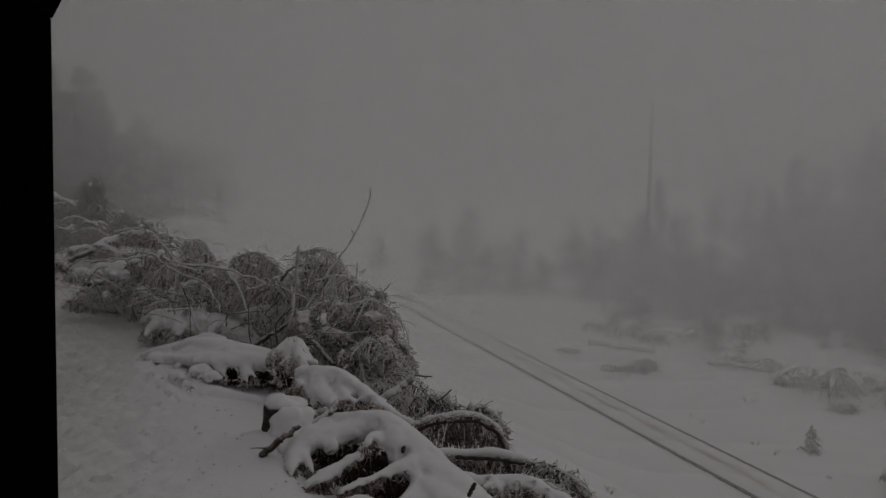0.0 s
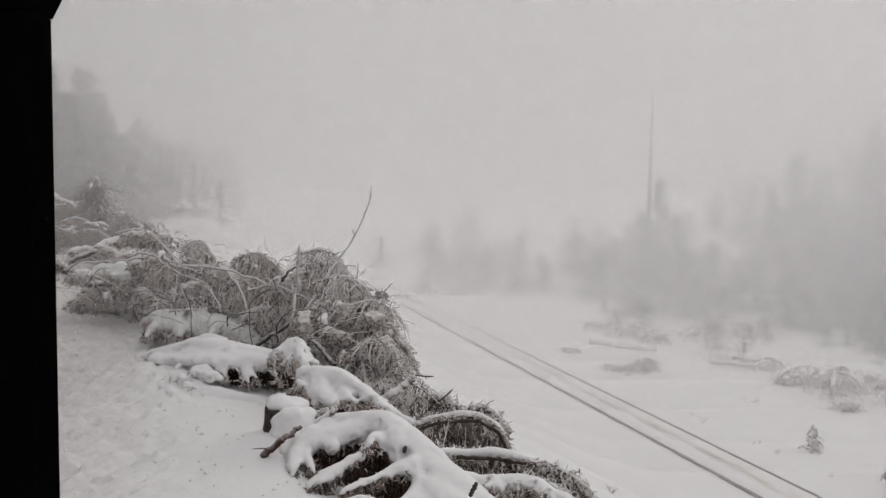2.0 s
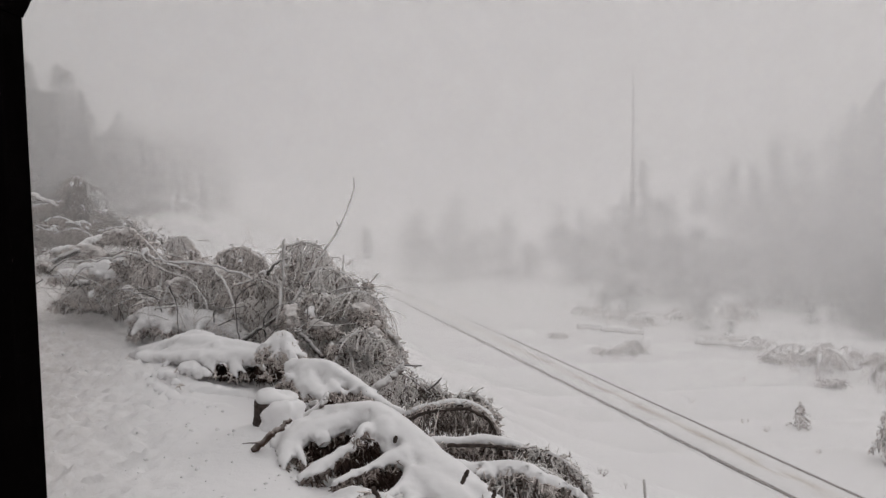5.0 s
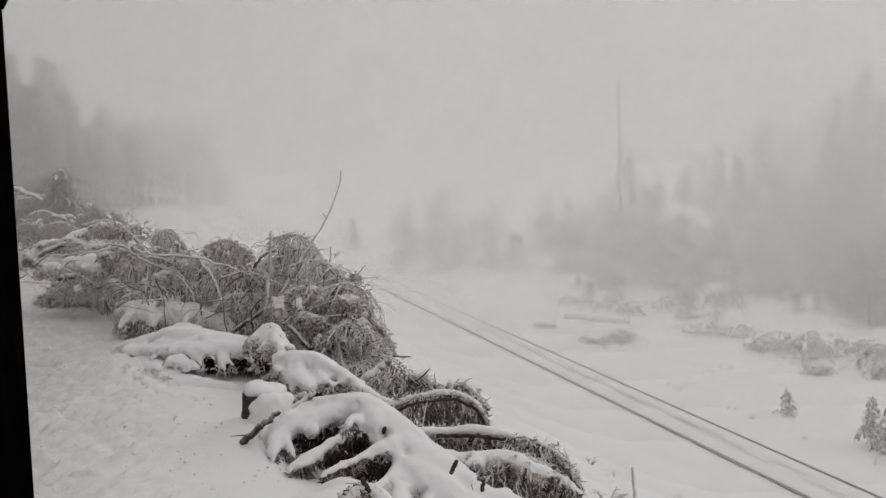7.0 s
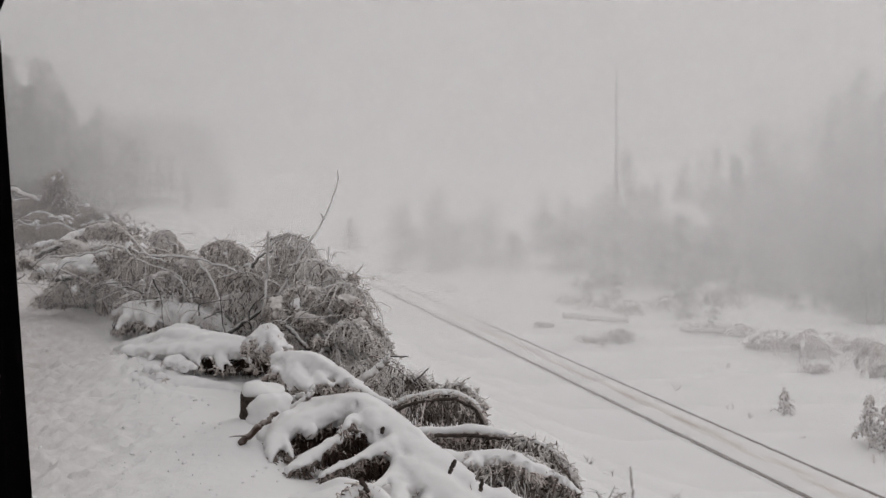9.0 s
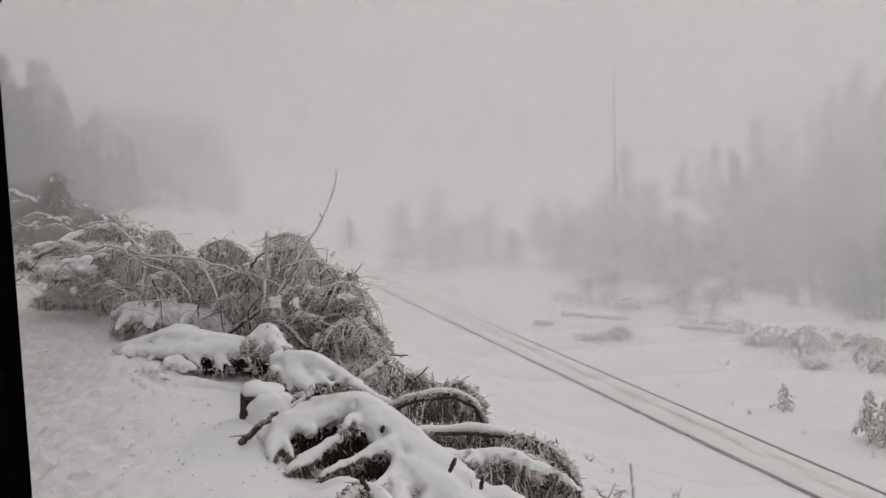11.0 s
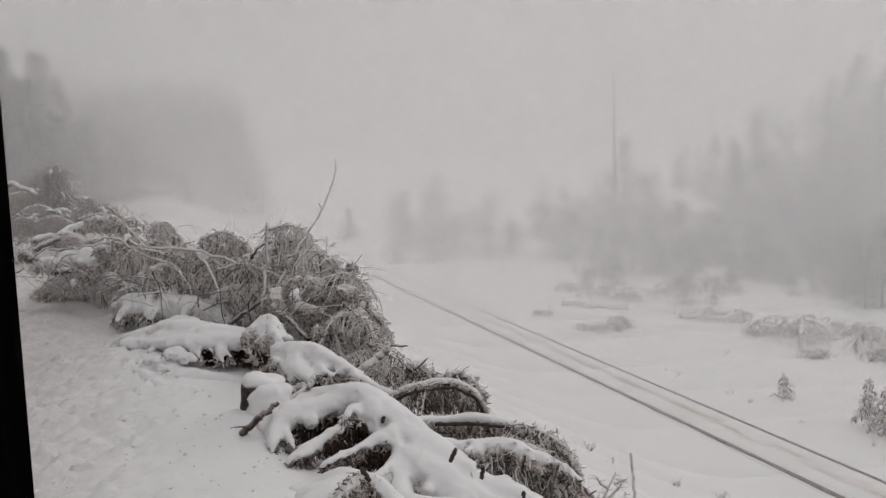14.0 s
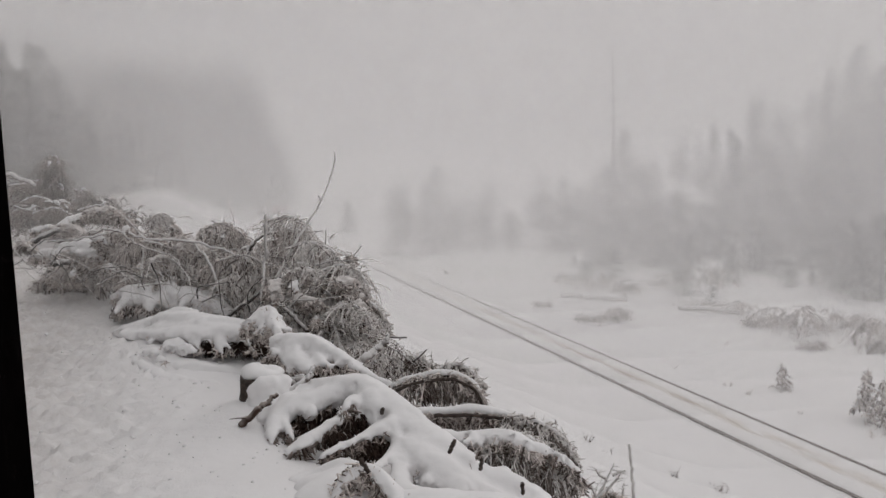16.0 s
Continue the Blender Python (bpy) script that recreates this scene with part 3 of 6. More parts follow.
def snow_mass(name, strokes, label, voxel=0.02, lumps=0.3, fray=1.0, seed=5, fold=0.06, crumb=1.0, pits=(), skin_of=None, hang=None, bald=()):
    """Snow settled over tangled limbs: swept strokes of (points, radii), melted into one skin, with twigs hanging out below."""
    rnd = random.Random(seed + int(1000 * abs(strokes[0][0][0][0])))
    s, rime, dark = Shape(), Shape(), Shape()
    base = Vector(strokes[0][0][0])
    for turn, (pts, radii) in enumerate(strokes):
        n = 7 * len(pts)
        line = curve(pts, n)
        for i, p in enumerate(line):
            x = i / (n - 1) * (len(radii) - 1)
            k = min(int(x), len(radii) - 2)
            r = radii[k] + (radii[k + 1] - radii[k]) * (x - k)
            s.ball(p - base, r, 0.8, lumps, 2)
            q = p - base + Vector((rnd.gauss(0, .5), rnd.gauss(0, .5), rnd.gauss(-0.25, .3))) * r
            s.ball(q, r * rnd.uniform(0.35, 0.7), 0.75, lumps, 2)
            for e in range(0 if turn in bald else int(14 * fray * rnd.random() + 0.5)):
                an = rnd.uniform(0, 2 * math.pi)
                h = p - base + Vector((math.cos(an) * r * 0.7, math.sin(an) * r * 0.7, -0.45 * r))
                twig(rime, dark, h, Vector((math.cos(an) * 0.5, math.sin(an) * 0.5, -0.8)), rnd.uniform(0.4, 1.3) * min(r, 0.09) + 0.035, rnd.uniform(0.005, 0.011), rnd, 0.7, 0.3, 3)
    ob = thing(name, base, label, "snow", "brushwood heap")
    skin = part("snow_skin", s, skin_of or PATH_SNOW, ob)
    rm = skin.modifiers.new("melt", "REMESH")
    rm.mode, rm.voxel_size, rm.use_smooth_shade = "VOXEL", voxel, True
    sm = skin.modifiers.new("settle", "SMOOTH")
    sm.factor, sm.iterations = 0.5, 5
    dp = skin.modifiers.new("fold", "DISPLACE")
    dp.texture, dp.strength, dp.mid_level, dp.texture_coords = FOLDS, fold, 0.5, "LOCAL"
    graph = bpy.context.evaluated_depsgraph_get()
    mesh = bpy.data.meshes.new_from_object(skin.evaluated_get(graph))
    skin.modifiers.clear()
    skin.data = mesh
    # crumbling, frayed flanks below a smooth crest
    for v in mesh.vertices:
        w = step(0.55, 0.05, v.normal.z)
        if w > 0:
            p = v.co + base
            grain = 0.6 * noise.noise(p * 24) + 0.5 * noise.noise(p * 55)
            drip = max(0.0, noise.noise(Vector((p.x * 26, p.y * 26, 3.1))) - 0.12) * step(0.45, 0.0, abs(v.normal.z))
            if -0.6 < v.normal.z < 0.15 and rnd.random() < 0.16 * fray:
                out = Vector((v.normal.x, v.normal.y, rnd.uniform(-1.4, -0.1)))
                twig(rime, rime, v.co - v.normal * 0.006, out, rnd.uniform(0.015, 0.06), rnd.uniform(0.003, 0.006), rnd, 1.0, 0.3, 2)
            v.co += (v.normal * (0.050 * grain * w) + Vector((0, 0, -0.07 * drip))) * crumb
        for c, wide, deep in pits:
            d = (v.co + base - Vector(c)).length / wide
            if d < 2:
                v.co += Vector((0.1, 0.85, -0.5)) * deep * math.exp(-d * d * 1.6)
    for extra in loose_pieces(mesh)[1:]:
        lump = new("snow_clot", extra)
        lump.parent = ob
        tagged(lump)
    if rime.v:
        part("hanging_foliage", rime, hang or RIME_TWIG, ob, "rimed twigs below the snow")
    if dark.v:
        part("deadwood", dark, DARK_TWIG, ob)
    return ob


def thicket(at, size, seed, label, count=420, sheltered=True):
    """Dead twigs packed below snow-laden limbs; sheltered ones darkened as the hollow's shade."""
    rnd = random.Random(seed)
    ob = thing("twig_thicket", at, label, "brushwood", "brushwood heap")
    dark, rime = Shape(), Shape()
    for i in range(count):
        q = Vector((rnd.uniform(-1, 1) * size[0], rnd.uniform(-1, 1) * size[1], rnd.uniform(-0.6, 1) * size[2]))
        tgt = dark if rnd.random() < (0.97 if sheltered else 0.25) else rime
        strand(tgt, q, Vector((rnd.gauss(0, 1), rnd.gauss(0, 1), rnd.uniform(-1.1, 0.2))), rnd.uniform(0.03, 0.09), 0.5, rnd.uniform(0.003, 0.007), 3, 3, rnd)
    part("deadwood", dark, SHADED_BARE_TWIG if sheltered else DARK_TWIG, ob)
    part("rimed_foliage", rime, LIFTED_HOAR_TWIG, ob)
    return ob


RIMED = "rime-furred drooping spruce bough in a brushwood heap"
for i, (at, r, h, am) in enumerate([
    ((-4.296, 11.33, 4.05), 0.34, 0.33, 0.7),
    ((-4.013, 11.33, 4.36), 0.44, 0.60, 1.0),
    ((-3.522, 11.01, 4.615), 0.44, 0.76, 1.0),
    ((-3.033, 10.38, 4.600), 0.42, 0.78, 1.0),
    ((-3.031, 11.200, 4.715), 0.22, 0.75, 0.7),
    ((-2.413, 9.700, 4.592), 0.40, 0.85, 1.0),
    ((-2.102, 10.000, 4.667), 0.36, 0.85, 1.0),
    ((-1.759, 9.300, 4.518), 0.36, 0.85, 1.0),
    ((-1.297, 9.300, 4.726), 0.34, 0.95, 1.0),
    ((-1.431, 8.800, 4.475), 0.38, 0.85, 1.0),
    ((-1.016, 8.500, 4.595), 0.42, 1.00, 1.1),
    ((-0.758, 8.200, 4.489), 0.36, 1.00, 1.1),
    ((-0.558, 8.000, 4.434), 0.20, 0.95, 0.9),
    ((-0.848, 7.700, 4.265), 0.42, 0.70, 1.0),
    ((-0.554, 7.600, 4.182), 0.25, 0.75, 1.0),
    ((-0.676, 7.300, 4.037), 0.29, 0.55, 0.9),
    ((-0.415, 7.200, 3.945), 0.18, 0.40, 0.7),
    ((-1.218, 7.800, 4.217), 0.30, 0.55, 0.8),
]):
    # right-hand boughs take paler twigs, inside too, against their own shade
    mop(at, r, h, 100 + i, RIMED, am * (0.78 if i < 9 else 0.6), share=0.6 if i < 8 else 0.95, leaf=None if i < 9 else LIFTED_HOAR_TWIG, inner=None if i < 9 else BANK_TWIG)
    rv = random.Random(160 + i)
    for k in range(1 + i % 2):
        top = Vector(at) + Vector((rv.uniform(-0.4, 0.4) * r, -rv.uniform(0.1, 0.5) * r, -0.04 - (k + rv.random()) * 0.33 * h))
        s = rv.choice((-1, 1))
        sweep = [(-0.9, 0.1, -0.30), (-0.3, -0.2, 0.02), (0.3, -0.4, -0.03), (0.8, -0.6, -0.2), (1.05, -0.75, -0.48)]
        line = [top + Vector((s * x * r, y * r, z * h * rv.uniform(0.3, 1.0) + rv.gauss(0, 0.035))) for x, y, z in sweep]
        fringe(line, "arching rimed branch with a lace of hanging twigs", 0.26 * h * rv.uniform(0.6, 1.2), 180 + 2 * i + k, rv.uniform(0.007, 0.012), 0.009, 0.5, bark=RIME_BARK, leaf=LIFTED_HOAR_TWIG if i > 8 else RIME_TWIG, dead=0.2)

# boughs of the heap further along the bank
for i, (at, r, h, am) in enumerate([
    ((-6.429, 17.000, 5.463), 0.24, 1.1, 1.0),
    ((-7.183, 18.000, 4.933), 0.36, 0.65, 0.8),
    ((-6.418, 18.000, 4.881), 0.36, 0.60, 0.9),
    ((-6.124, 18.500, 4.704), 0.42, 0.50, 0.8),
    ((-6.638, 16.000, 4.688), 0.38, 0.45, 0.8),
    ((-6.131, 16.000, 4.725), 0.40, 0.45, 0.7),
    ((-7.738, 18.000, 4.793), 0.40, 0.55, 0.8),
    ((-5.214, 17.000, 4.467), 0.40, 0.25, 0.6),
]):
    mop(at, r, h, 200 + i, "pale rimed spruce bough standing on the snowy bank", am * 0.7, "boughs on the bank", 1.6, 0.62, load=1.0, leaf=BANK_TWIG)

stick([(-0.690, 8.300, 5.392), (-0.727, 8.300, 5.174), (-0.828, 8.200, 4.952), (-0.947, 8.100, 4.746), (-1.099, 8.000, 4.516), (-1.204, 7.900, 4.298), (-1.296, 7.800, 4.100)], 0.005, 0.016, "tall bent bare shoot with a fork above the heap", name="tall_shoot", seed=3)
stick([(-0.823, 8.200, 4.967), (-0.840, 8.200, 5.013)], 0.008, 0.006, "short side twig of the tall shoot", seed=4)
stick([(-1.256, 7.900, 4.886), (-1.271, 7.900, 4.714), (-1.288, 7.900, 4.497), (-1.310, 7.800, 4.269), (-1.335, 7.800, 4.087)], 0.012, 0.014, "upright rimed pole leaning in the heap", name="pole", seed=5, snow=0.0)
stick([(-0.786, 8.200, 4.716), (-0.797, 8.200, 4.591), (-0.830, 8.200, 4.451)], 0.0058, 0.0086, LIMB, seed=6)
stick([(-0.467, 7.900, 4.579), (-0.559, 7.900, 4.476), (-0.659, 7.800, 4.434), (-0.774, 7.700, 4.333)], 0.0072, 0.0130, LIMB, seed=7, twigs=4)
stick([(-0.394, 7.600, 4.308), (-0.324, 7.600, 4.210), (-0.294, 7.500, 4.085), (-0.326, 7.500, 3.983)], 0.0065, 0.0043, LIMB, seed=8)
stick([(-3.927, 10.000, 4.547), (-3.526, 9.800, 4.575), (-3.019, 9.600, 4.644), (-2.653, 9.400, 4.556), (-2.270, 9.200, 4.493)], 0.010, 0.007, LIMB, seed=9, twigs=7, snow=0.011)
stick([(-3.299, 9.500, 4.664), (-3.010, 9.400, 4.685), (-2.793, 9.300, 4.560), (-2.388, 9.000, 4.453), (-2.234, 8.900, 4.360)], 0.0144, 0.0094, LIMB, seed=10, twigs=5)
stick([(-2.639, 9.200, 4.598), (-2.189, 9.000, 4.577), (-1.802, 8.800, 4.490), (-1.559, 8.600, 4.413)], 0.011, 0.008, LIMB, seed=11, twigs=7, snow=0.010)
stick([(-2.152, 9.000, 4.576), (-1.978, 8.800, 4.406), (-1.858, 8.600, 4.224), (-1.784, 8.500, 3.999)], 0.0144, 0.0173, LIMB, seed=12, twigs=5)
stick([(-2.684, 9.200, 4.510), (-2.688, 9.100, 4.298), (-2.708, 9.000, 4.147)], 0.0094, 0.0115, LIMB, seed=13, twigs=5)
stick([(-1.840, 8.700, 4.412), (-1.589, 8.500, 4.478), (-1.355, 8.300, 4.425), (-1.155, 8.100, 4.367)], 0.0101, 0.0072, LIMB, seed=14, twigs=4)
stick([(-1.555, 8.600, 4.476), (-1.470, 8.600, 4.604), (-1.362, 8.700, 4.659)], 0.016, 0.012, "dark forked limb in the brushwood", DARK_BARK, seed=15)
stick([(-1.650, 8.000, 4.006), (-1.454, 7.900, 4.138), (-1.287, 7.800, 4.259)], 0.018, 0.014, "dark broken limb in the brushwood", DARK_BARK, seed=16)
stick([(-1.057, 7.300, 4.176), (-0.960, 7.200, 4.100), (-0.865, 7.100, 4.012)], 0.018, 0.016, "dark broken limb in the brushwood", DARK_BARK, seed=17)
stick([(-1.026, 7.300, 4.175), (-0.895, 7.300, 4.282), (-0.726, 7.200, 4.367), (-0.615, 7.200, 4.384)], 0.0079, 0.0050, LIMB, seed=18, twigs=5)
stick([(-0.987, 7.300, 4.232), (-0.798, 7.200, 4.249), (-0.599, 7.200, 4.263)], 0.0086, 0.0058, LIMB, seed=19, twigs=4)
stick([(-0.645, 7.600, 4.412), (-0.501, 7.500, 4.373), (-0.402, 7.400, 4.245), (-0.374, 7.400, 4.060)], 0.0086, 0.0043, LIMB, seed=20, twigs=5)
stick([(-0.838, 7.700, 4.455), (-0.696, 7.700, 4.487), (-0.525, 7.600, 4.492)], 0.0086, 0.0058, LIMB, seed=21, twigs=5)
stick([(-0.424, 6.200, 3.951), (-0.344, 6.200, 4.014), (-0.269, 6.300, 4.051), (-0.209, 6.300, 4.104)], 0.030, 0.02, "sawn branch with snow on top", seed=22, snow=0.012)
stick([(-0.216, 6.300, 4.108), (-0.150, 6.300, 4.105), (-0.089, 6.350, 4.092)], 0.008, 0.005, "thin dark broken twig", DARK_BARK, seed=23)
stick([(-0.269, 6.400, 4.054), (-0.157, 6.400, 3.984), (-0.042, 6.400, 3.886)], 0.0086, 0.0058, LIMB, seed=24, twigs=4)
stick([(-0.054, 6.500, 3.884), (-0.000, 6.500, 3.922), (0.050, 6.500, 3.969)], 0.010, 0.007, LIMB, DARK_BARK, seed=25)
stick([(-3.983, 10.200, 4.293), (-3.848, 10.100, 4.294), (-3.713, 10.000, 4.319)], 0.028, 0.024, "sawn dark branch end with snow", DARK_BARK, seed=26, snow=0.015)
stick([(-4.436, 10.800, 4.461), (-4.261, 10.700, 4.542), (-3.988, 10.500, 4.626)], 0.03, 0.02, "fallen branch on the snow", DARK_BARK, seed=27, snow=0.02)
stick([(-6.725, 15.500, 5.223), (-6.418, 15.300, 5.152), (-6.019, 15.000, 5.039)], 0.05, 0.03, "fallen rimed branch on the bank", RIME_BARK, seed=28)

# long curtains of rimed twigs below the arching limbs
for i, (line, drop) in enumerate([
    ([(-3.173, 9.70, 4.647), (-2.860, 9.60, 4.543), (-2.515, 9.50, 4.568), (-2.212, 9.30, 4.558), (-1.875, 9.10, 4.370)], 0.28),
    ([(-3.194, 10.00, 4.868), (-2.982, 9.80, 4.725), (-2.730, 9.60, 4.509), (-2.474, 9.40, 4.381)], 0.36),
    ([(-4.222, 11.10, 4.211), (-3.913, 11.00, 4.318), (-3.619, 10.90, 4.277), (-3.503, 10.80, 4.099)], 0.34),
    ([(-4.629, 11.50, 4.003), (-4.376, 11.40, 4.111), (-4.100, 11.30, 4.126), (-3.939, 11.20, 4.002)], 0.20),
    ([(-2.386, 9.20, 4.514), (-2.166, 9.10, 4.560), (-1.986, 8.90, 4.377), (-1.933, 8.80, 4.198)], 0.34),
] + [
    ([(-2.220, 9.60, 4.622), (-2.013, 9.60, 4.690), (-1.797, 9.50, 4.614), (-1.701, 9.40, 4.475)], 0.34),
    ([(-1.894, 8.80, 4.396), (-1.686, 8.70, 4.442), (-1.487, 8.60, 4.404), (-1.293, 8.50, 4.345)], 0.36),
    ([(-3.036, 9.60, 4.510), (-2.888, 9.60, 4.562), (-2.766, 9.60, 4.487)], 0.42),
    ([(-1.437, 8.90, 4.735), (-1.232, 8.80, 4.788), (-1.037, 8.70, 4.735), (-0.970, 8.60, 4.582)], 0.34),
    ([(-1.110, 8.00, 4.575), (-0.902, 7.90, 4.625), (-0.705, 7.80, 4.555), (-0.610, 7.70, 4.397)], 0.30),
] + [
    ([(-0.846, 7.70, 4.383), (-0.623, 7.60, 4.457), (-0.458, 7.50, 4.394), (-0.406, 7.40, 4.222)], 0.34),
    ([(-1.143, 7.80, 4.358), (-0.937, 7.70, 4.434), (-0.767, 7.60, 4.370)], 0.30),
    ([(-0.732, 7.10, 4.130), (-0.553, 7.10, 4.211), (-0.399, 7.00, 4.155), (-0.353, 7.00, 4.022)], 0.22),
    ([(-3.129, 11.00, 4.666), (-2.993, 11.00, 4.728), (-2.867, 11.00, 4.636)], 0.24),
]):
    fringe(line, "arching rimed limb with a long curtain of hanging twigs", drop, 700 + i, 0.011, 0.008, 0.55 if i < 8 else 0.4, bark=RIME_BARK, leaf=RIME_TWIG if i < 8 else LIFTED_HOAR_TWIG, dead=0.3 if i < 8 else 0.08)
for i, (line, drop) in enumerate([
    ([(-7.266, 17.00, 4.979), (-6.910, 17.00, 5.016), (-6.423, 16.80, 5.105)], 0.40),
    ([(-6.910, 17.40, 5.105), (-6.745, 17.40, 5.358), (-6.552, 17.30, 5.487), (-6.477, 17.30, 5.401), (-6.379, 17.20, 5.142)], 0.40),
    ([(-7.036, 16.50, 4.594), (-6.637, 16.40, 4.782), (-6.313, 16.30, 4.706), (-6.144, 16.20, 4.529)], 0.50),
    ([(-5.733, 16.00, 4.546), (-5.347, 16.00, 4.607), (-5.024, 16.00, 4.449)], 0.30),
    ([(-6.296, 15.50, 4.537), (-5.882, 15.40, 4.620), (-5.537, 15.30, 4.474)], 0.40),
]):
    fringe(line, "pale drooping rimed bough standing on the snowy bank", drop, 730 + i, 0.02, 0.02, 0.8, "boughs on the bank", bark=RIME_BARK, leaf=BANK_TWIG, dead=0.3, thick=1.8)

heap_rnd = random.Random(88)
for k in range(60):
    x = heap_rnd.random()
    p = Vector((-4.1, 9.8, 4.38)).lerp(Vector((-0.62, 7.2, 4.18)), x) + Vector((heap_rnd.gauss(0, 0.12), heap_rnd.gauss(0, 0.12), heap_rnd.gauss(-0.03, 0.09)))
    d = Vector((heap_rnd.gauss(0.5, 0.8), heap_rnd.gauss(-0.3, 0.4), heap_rnd.gauss(0.05, 0.5))).normalized() * heap_rnd.uniform(0.25, 0.6)
    sag = Vector((heap_rnd.gauss(0, 0.05), heap_rnd.gauss(0, 0.05), heap_rnd.uniform(0.0, 0.09)))
    stick([p - d * 0.5, p + sag, p + d * 0.5], heap_rnd.uniform(0.004, 0.008), 0.003, "thin rimed twig lying in the brushwood heap", [RIME_BARK, RIME_BARK, DARK_BARK][k % 3], "thin_branch", seed=900 + k, twigs=7)

# snow lying on the tangled limbs
HEAP_SNOW = "rounded snow cover draped over fallen limbs"
snow_mass("snow_cover", [
    ([(-3.034, 9.30, 4.029), (-2.848, 9.20, 4.088), (-2.652, 9.10, 4.101), (-2.419, 9.00, 4.078), (-2.151, 8.90, 4.072), (-1.919, 8.80, 3.996), (-1.781, 8.70, 3.921)], [0.045, 0.084, 0.094, 0.088, 0.092, 0.08, 0.048]),
    ([(-2.417, 9.00, 4.106), (-2.378, 9.00, 4.204), (-2.417, 9.00, 4.267)], [0.066, 0.038, 0.016]),
    ([(-2.845, 9.10, 4.025), (-2.630, 9.00, 4.015), (-2.384, 8.95, 4.002), (-2.130, 8.90, 3.972), (-1.908, 8.80, 3.908)], [0.066, 0.082, 0.087, 0.081, 0.054]),
    ([(-2.821, 9.10, 4.052), (-2.889, 9.00, 3.971), (-2.904, 8.90, 3.934)], [0.072, 0.038, 0.022]),
    ([(-2.627, 9.00, 4.060), (-2.544, 8.80, 3.980)], [0.077, 0.043]),
    ([(-2.234, 8.90, 4.031), (-2.231, 8.70, 3.983)], [0.065, 0.026]),
    ([(-1.919, 8.80, 3.996), (-1.852, 8.70, 3.886)], [0.059, 0.032]),
], HEAP_SNOW, 0.018, fray=0.5, fold=0.03, crumb=0.6)
snow_mass("snow_cover", [
    ([(-2.632, 8.00, 3.905), (-2.444, 7.95, 3.956), (-2.259, 7.90, 3.997), (-2.051, 7.75, 4.035), (-1.828, 7.60, 4.030), (-1.578, 7.50, 4.015), (-1.378, 7.40, 4.007), (-1.176, 7.20, 3.992)], [0.034, 0.063, 0.077, 0.104, 0.111, 0.105, 0.081, 0.053]),
    ([(-2.324, 7.90, 3.951), (-2.208, 7.90, 4.039), (-2.021, 7.80, 4.107), (-1.846, 7.70, 4.107)], [0.043, 0.048, 0.043, 0.028]),
    ([(-2.325, 7.70, 3.942), (-2.038, 7.50, 3.965), (-1.808, 7.40, 3.980), (-1.675, 7.35, 3.984)], [0.037, 0.064, 0.072, 0.049]),
] + [
    ([(-2.504, 7.85, 3.910), (-2.294, 7.78, 3.905), (-2.044, 7.60, 3.912), (-1.883, 7.50, 3.888)], [0.053, 0.071, 0.069, 0.046]),
    ([(-2.253, 7.75, 3.958), (-2.075, 7.65, 3.984), (-1.831, 7.50, 3.989), (-1.604, 7.40, 3.998), (-1.437, 7.35, 3.992)], [0.057, 0.079, 0.091, 0.077, 0.063]),
    ([(-1.574, 7.35, 3.961), (-1.588, 7.25, 3.901), (-1.537, 7.20, 3.846)], [0.045, 0.026, 0.018]),
    ([(-1.619, 7.35, 3.954), (-1.486, 7.22, 3.885)], [0.04, 0.018]),
    ([(-1.406, 7.30, 3.987), (-1.322, 7.15, 3.911), (-1.280, 7.10, 3.884)], [0.044, 0.017, 0.011]),
    ([(-1.798, 7.35, 3.948), (-1.748, 7.25, 3.890)], [0.036, 0.018]),
], HEAP_SNOW, 0.018, fray=0.12, fold=0.025, crumb=0.5, bald=(0, 1, 2, 3, 4))
snow_mass("snow_cover", [
    ([(-1.131, 6.95, 4.257), (-1.189, 6.95, 4.212), (-1.238, 6.90, 4.168), (-1.283, 6.90, 4.127)], [0.017, 0.034, 0.046, 0.05]),
    ([(-1.131, 6.95, 4.257), (-1.092, 6.90, 4.217), (-1.038, 6.85, 4.155), (-0.961, 6.75, 4.103)], [0.017, 0.034, 0.038, 0.025]),
    ([(-1.141, 6.95, 4.240), (-1.145, 6.90, 4.181), (-1.149, 6.85, 4.122), (-1.152, 6.80, 4.081)], [0.021, 0.046, 0.05, 0.037]),
    ([(-1.085, 6.85, 4.213), (-1.065, 6.80, 4.145), (-1.028, 6.70, 4.104)], [0.033, 0.05, 0.037]),
], "hood of snow and rime over upright broken boughs", 0.016, fray=1.4, fold=0.05)
